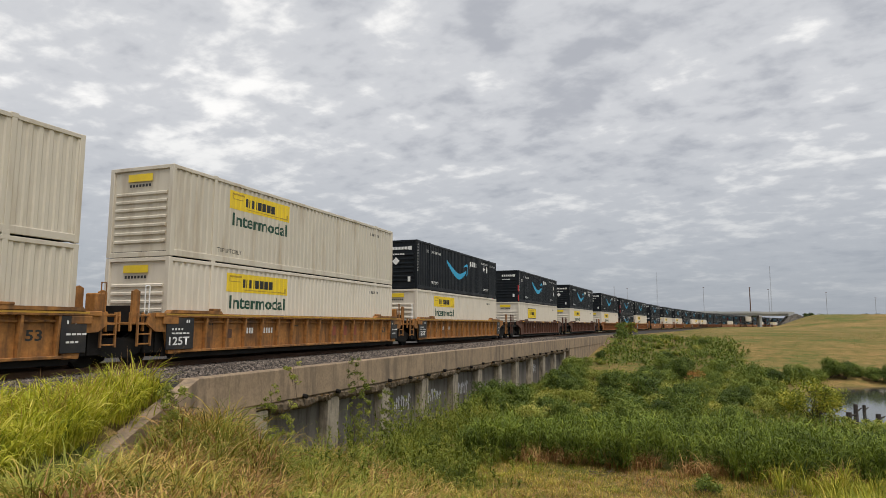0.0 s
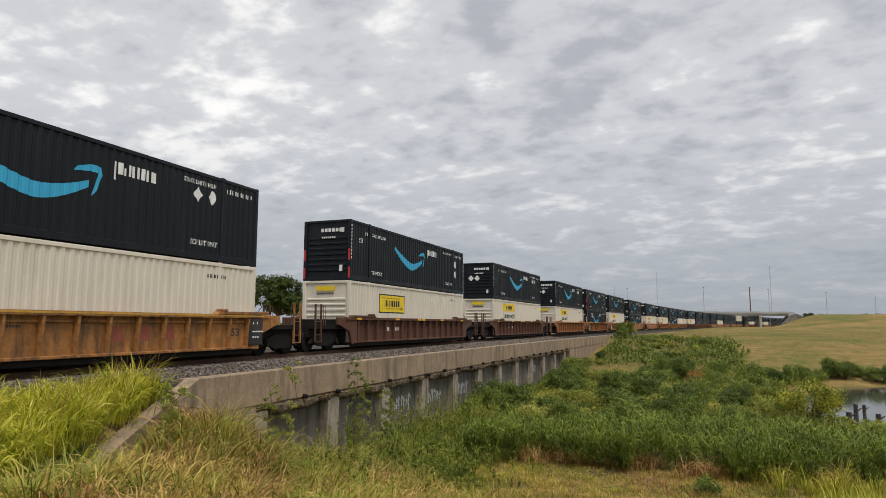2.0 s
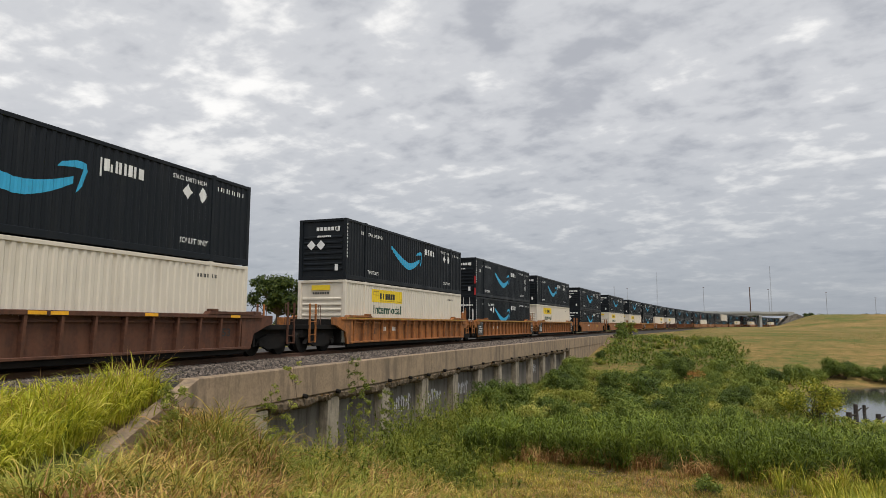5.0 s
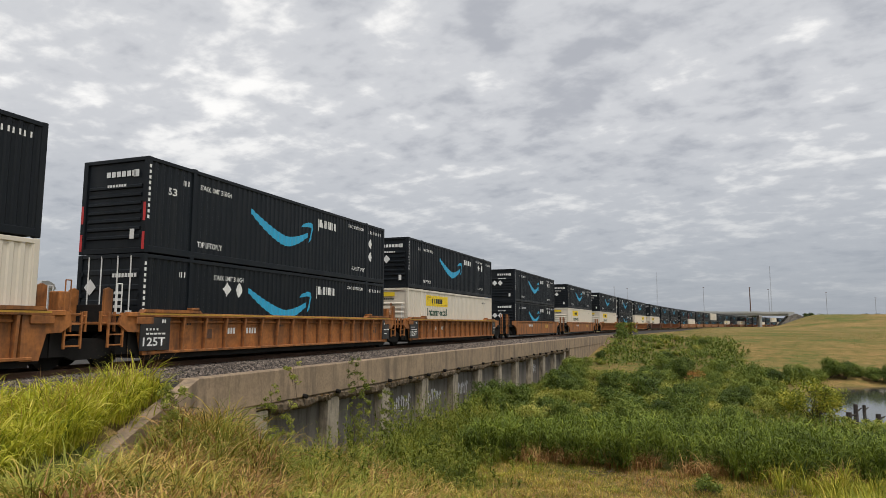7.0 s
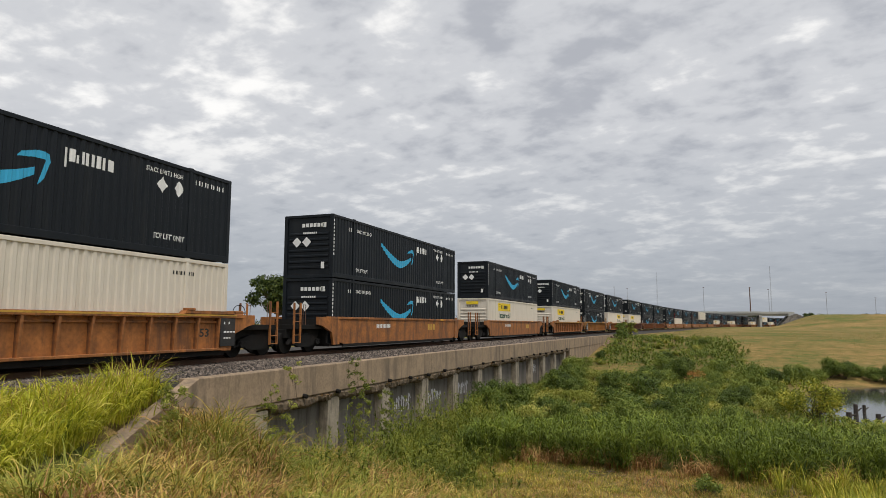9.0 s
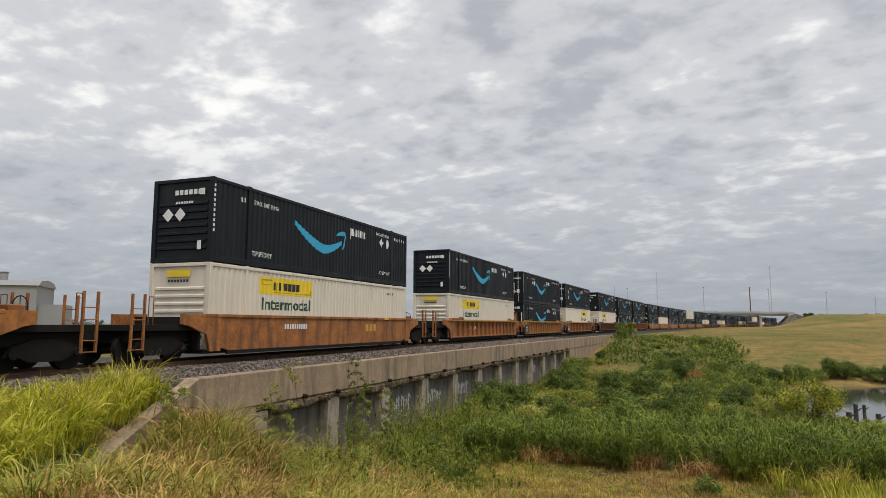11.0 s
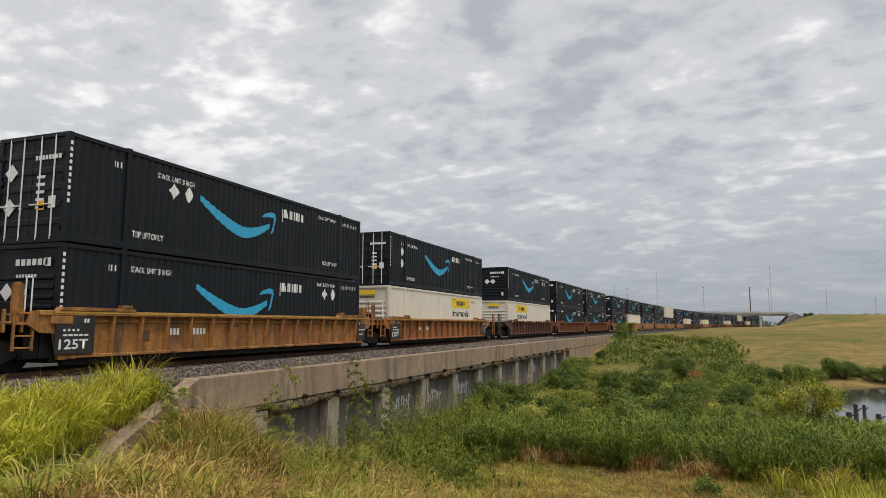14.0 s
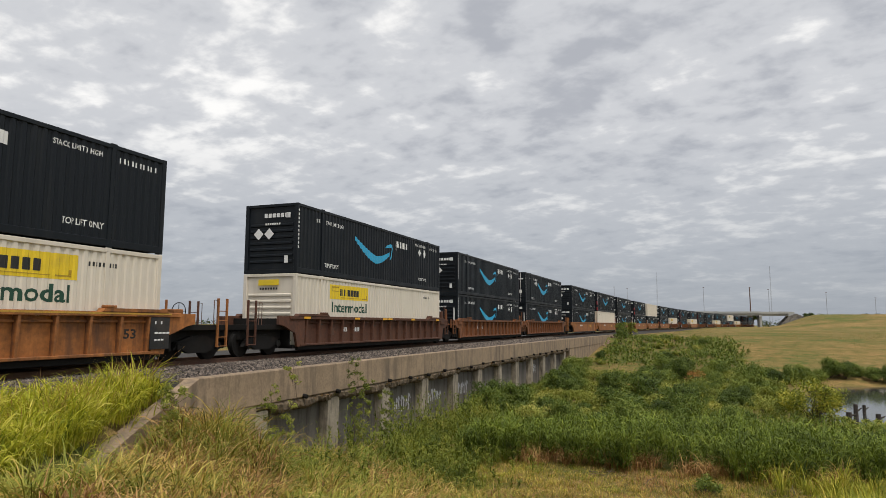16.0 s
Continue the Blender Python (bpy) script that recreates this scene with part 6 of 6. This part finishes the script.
# ---- overpass, poles, buildings and trees far off ----
def overpass():
    root = new("highway_overpass")
    y0, y1 = 396.0, 408.0

    def span(x0, x1, z):
        part("deck", box(bmesh.new(), x0, x1, y0, y1, z, z + 0.35), M["concrete_far"], root)
        for i in range(5):
            y = y0 + 0.6 + i * (y1 - y0 - 2.2) / 4
            part("girder", box(bmesh.new(), x0, x1, y, y + 0.6, z - 1.35, z), M["concrete_far"], root)
        for y in (y0 - 0.35, y1 - 0.05):
            part("parapet", box(bmesh.new(), x0, x1, y, y + 0.4, z - 0.25, z + 0.85), M["concrete_far"], root)
    for x0, x1, z in ((-42, -4.1, 8.0), (-4, 32.9, 7.9), (33, 53.9, 7.75), (54, 68.5, 7.6)):
        span(x0, x1, z)
    for x in (-4, 33, 54):
        cap = part("pier_cap", box(bmesh.new(), x - 0.8, x + 0.8, y0 - 0.2, y1 + 0.2, 5.5, 6.4, 0.05), M["concrete_far"], root)
        for y in (y0 + 1.0, (y0 + y1) / 2, y1 - 1.0):
            part("column", rod(bmesh.new(), (x, y, -1.5), (x, y, 5.5), 0.75, 14), M["concrete_far"], root)
    part("abutment", box(bmesh.new(), 67.5, 70.5, y0 - 0.5, y1 + 0.5, 3.5, 8.3, 0.05), M["concrete_far"], root)
    V = [(67.6, 394.5, 5.9), (67.6, 410, 5.9), (61.5, 392, -0.9), (61.5, 412, -0.9), (88.0, 389, -0.7), (71.0, 394.3, 7.4), (71.0, 410, 7.4)]
    pydata("slope_paving", V, [(0, 1, 3, 2), (0, 2, 4), (0, 4, 5), (0, 5, 6, 1)], M["concrete_dark"], root, "dark grey streaked concrete slope paving")
    tagged(root, "pale concrete highway overpass spanning the railway", "overpass")


overpass()


# Light grey on purpose: the distance haze is painted into the masts' colour.
M["mast"] = material("haze_paled_mast_steel", (0.30, 0.31, 0.33), 0.6, metal=0.2, var=0.1)


def far_things():
    rng = np.random.default_rng(17)
    for x, y, z0, h, r in ((-28.1, 447.8, 0, 26.2, 0.16), (-19.9, 448.6, 0, 25.3, 0.16), (26.9, 449.9, 0, 25, 0.16), (53.6, 448.4, 0, 24.6, 0.42), (64.0, 447.4, 0, 23.2, 0.16), (94.2, 443.1, 0, 20.5, 0.16), (117.9, 438.3, 0, 17, 0.16)):
        root = new("light_mast")
        part("pole", rod(bmesh.new(), (0, 0, z0 - 3), (0, 0, h), r, 8, r * 0.6), M["mast" if r < 0.3 else "rust"], root)
        part("head", box(bmesh.new(), -0.5, 0.5, -0.15, 0.15, h - 0.25, h, 0.03), M["rust"], root)
        root.matrix_basis = pose(x, y, 0)
        tagged(root, "tall thin grey mast beside the highway", "mast")
    # lattice radio masts on the skyline
    for x, y, h in ((-30.0, 1196, 92), (147.0, 1190, 98), (384.0, 1140, 108)):
        root = new("radio_mast")
        for k in range(3):
            a = 2.1 * k
            part("leg", rod(bmesh.new(), (0.7 * math.cos(a), 0.7 * math.sin(a), -6), (0.5 * math.cos(a), 0.5 * math.sin(a), h), 0.12, 5), M["mast"], root)
        bm = bmesh.new()
        for i in range(28):
            z = i * h / 28
            rod(bm, (0.6, 0, z), (-0.3, 0.5, z + h / 56), 0.05, 4)
            rod(bm, (-0.3, 0.5, z + h / 56), (-0.3, -0.5, z + h / 28), 0.05, 4)
        part("bracing", bm, M["mast"], root, kind="stuff")
        root.matrix_basis = pose(x, y, 0)
        tagged(root, "slender lattice radio mast on the skyline", "mast")
    # trees
    t = plant("tree", 51, 9.0, 7.2, 9500, 0.22, L["tree"], 0.28, "broad dark green tree behind the railway", "tree", 15)
    t.matrix_basis = pose(-34.2, 73.7, -0.8)
    b = plant("tree", 52, 7.0, 8.0, 2600, 0.4, L["tree"], 0.3, "dark round tree beside the highway", "tree", 12)
    b.matrix_basis = pose(24.0, 470, 1.6)
    for x, y, z, sc in ((57.0, 470, 2.4, 0.95), (88.0, 458, 2.6, 0.9), (92.5, 459, 2.2, 0.85), (-12.0, 480, 4.0, 0.8), (120, 470, 5.0, 0.5), (126, 470, 5.0, 0.5), (132, 470, 4.8, 0.45)):
        c = copy_thing(b, pose(x, y, z, 0, 0, rng.uniform(0, 360)))
        c.scale = (sc * 1.25, sc * 1.25, sc)
    # low line of woods on the horizon, joined
    Vs, Fs, o = [], [], 0
    for i in range(120):
        a = math.radians(-60 + i * 0.95)
        d = rng.uniform(900, 1100)
        lob = [(EYE.x + d * math.sin(a) + rng.uniform(-8, 8), d * math.cos(a), rng.uniform(0.5, 4.0), rng.uniform(4, 7)) for _ in range(3)]
        V, F = leaf_cloud(rng, lob, 90, 1.6)
        Vs.append(V)
        Fs.append(F + o)
        o += len(V)
    pydata("woods", np.concatenate(Vs).tolist(), np.concatenate(Fs).tolist(), L["tree"], label="low dark line of woods on the horizon", category="woods", kind="stuff")
    # grain plant behind the line
    root = new("grain_building")
    part("wall", box(bmesh.new(), -21, 11, 0, 18, 0, 10.2), M["siding"], root)
    part("roof", prism(bmesh.new(), [(-0.4, 10.2), (18.4, 10.2), (15.5, 11.4), (9, 11.9), (2.5, 11.4)], -21.4, 11.4, "x"), M["siding"], root)
    for i in range(4):
        part("roof_vent", rod(rod(bmesh.new(), (-5 + i * 2.6, 6, 11.3), (-5 + i * 2.6, 6, 13.4), 0.95, 12), (-5 + i * 2.6, 6, 13.4), (-5 + i * 2.6, 6, 13.55), 1.1, 12), M["siding"], root)
    w = part("window", box(bmesh.new(), 1.0, 8.0, -0.12, 0.1, 2.0, 5.2), M["siding_dark"], root, "dark loading opening")
    part("lean_to", box(bmesh.new(), 11.05, 16, 2, 14, 0, 6.0), M["siding"], root)
    root.matrix_basis = pose(-157, 119, -0.8, 0, 0, 40) @ Matrix.Scale(1.18, 4)
    tagged(root, "pale grey metal-clad industrial building with roof vents", "building")


M["siding"] = material("pale_metal_siding", (0.27, 0.27, 0.265), 0.6, var=0.06, scale=0.3, fine=4, dirt=(0.3, 0.28, 0.25), dirt_amt=0.3, dirt_scale=0.3, streak=True)
M["siding_dark"] = material("dark_opening", (0.08, 0.08, 0.08), 0.7)
far_things()


def motions():
    for ob, s0, z in moving:
        walk(ob, [(t, at_s(s0 - travelled(t), z)) for t in TIMES])
    steps = [i / FPS for i in range(16 * FPS + 1)]
    turns = [-math.degrees((15.6465 * t + 0.01167 * t * t) / WHEEL) for t in steps]
    for ob in spinning:
        x, y, z = ob.matrix_basis.translation
        walk(ob, [(t, pose(x, y, z, 0, a, 0)) for t, a in zip(steps, turns)])


motions()
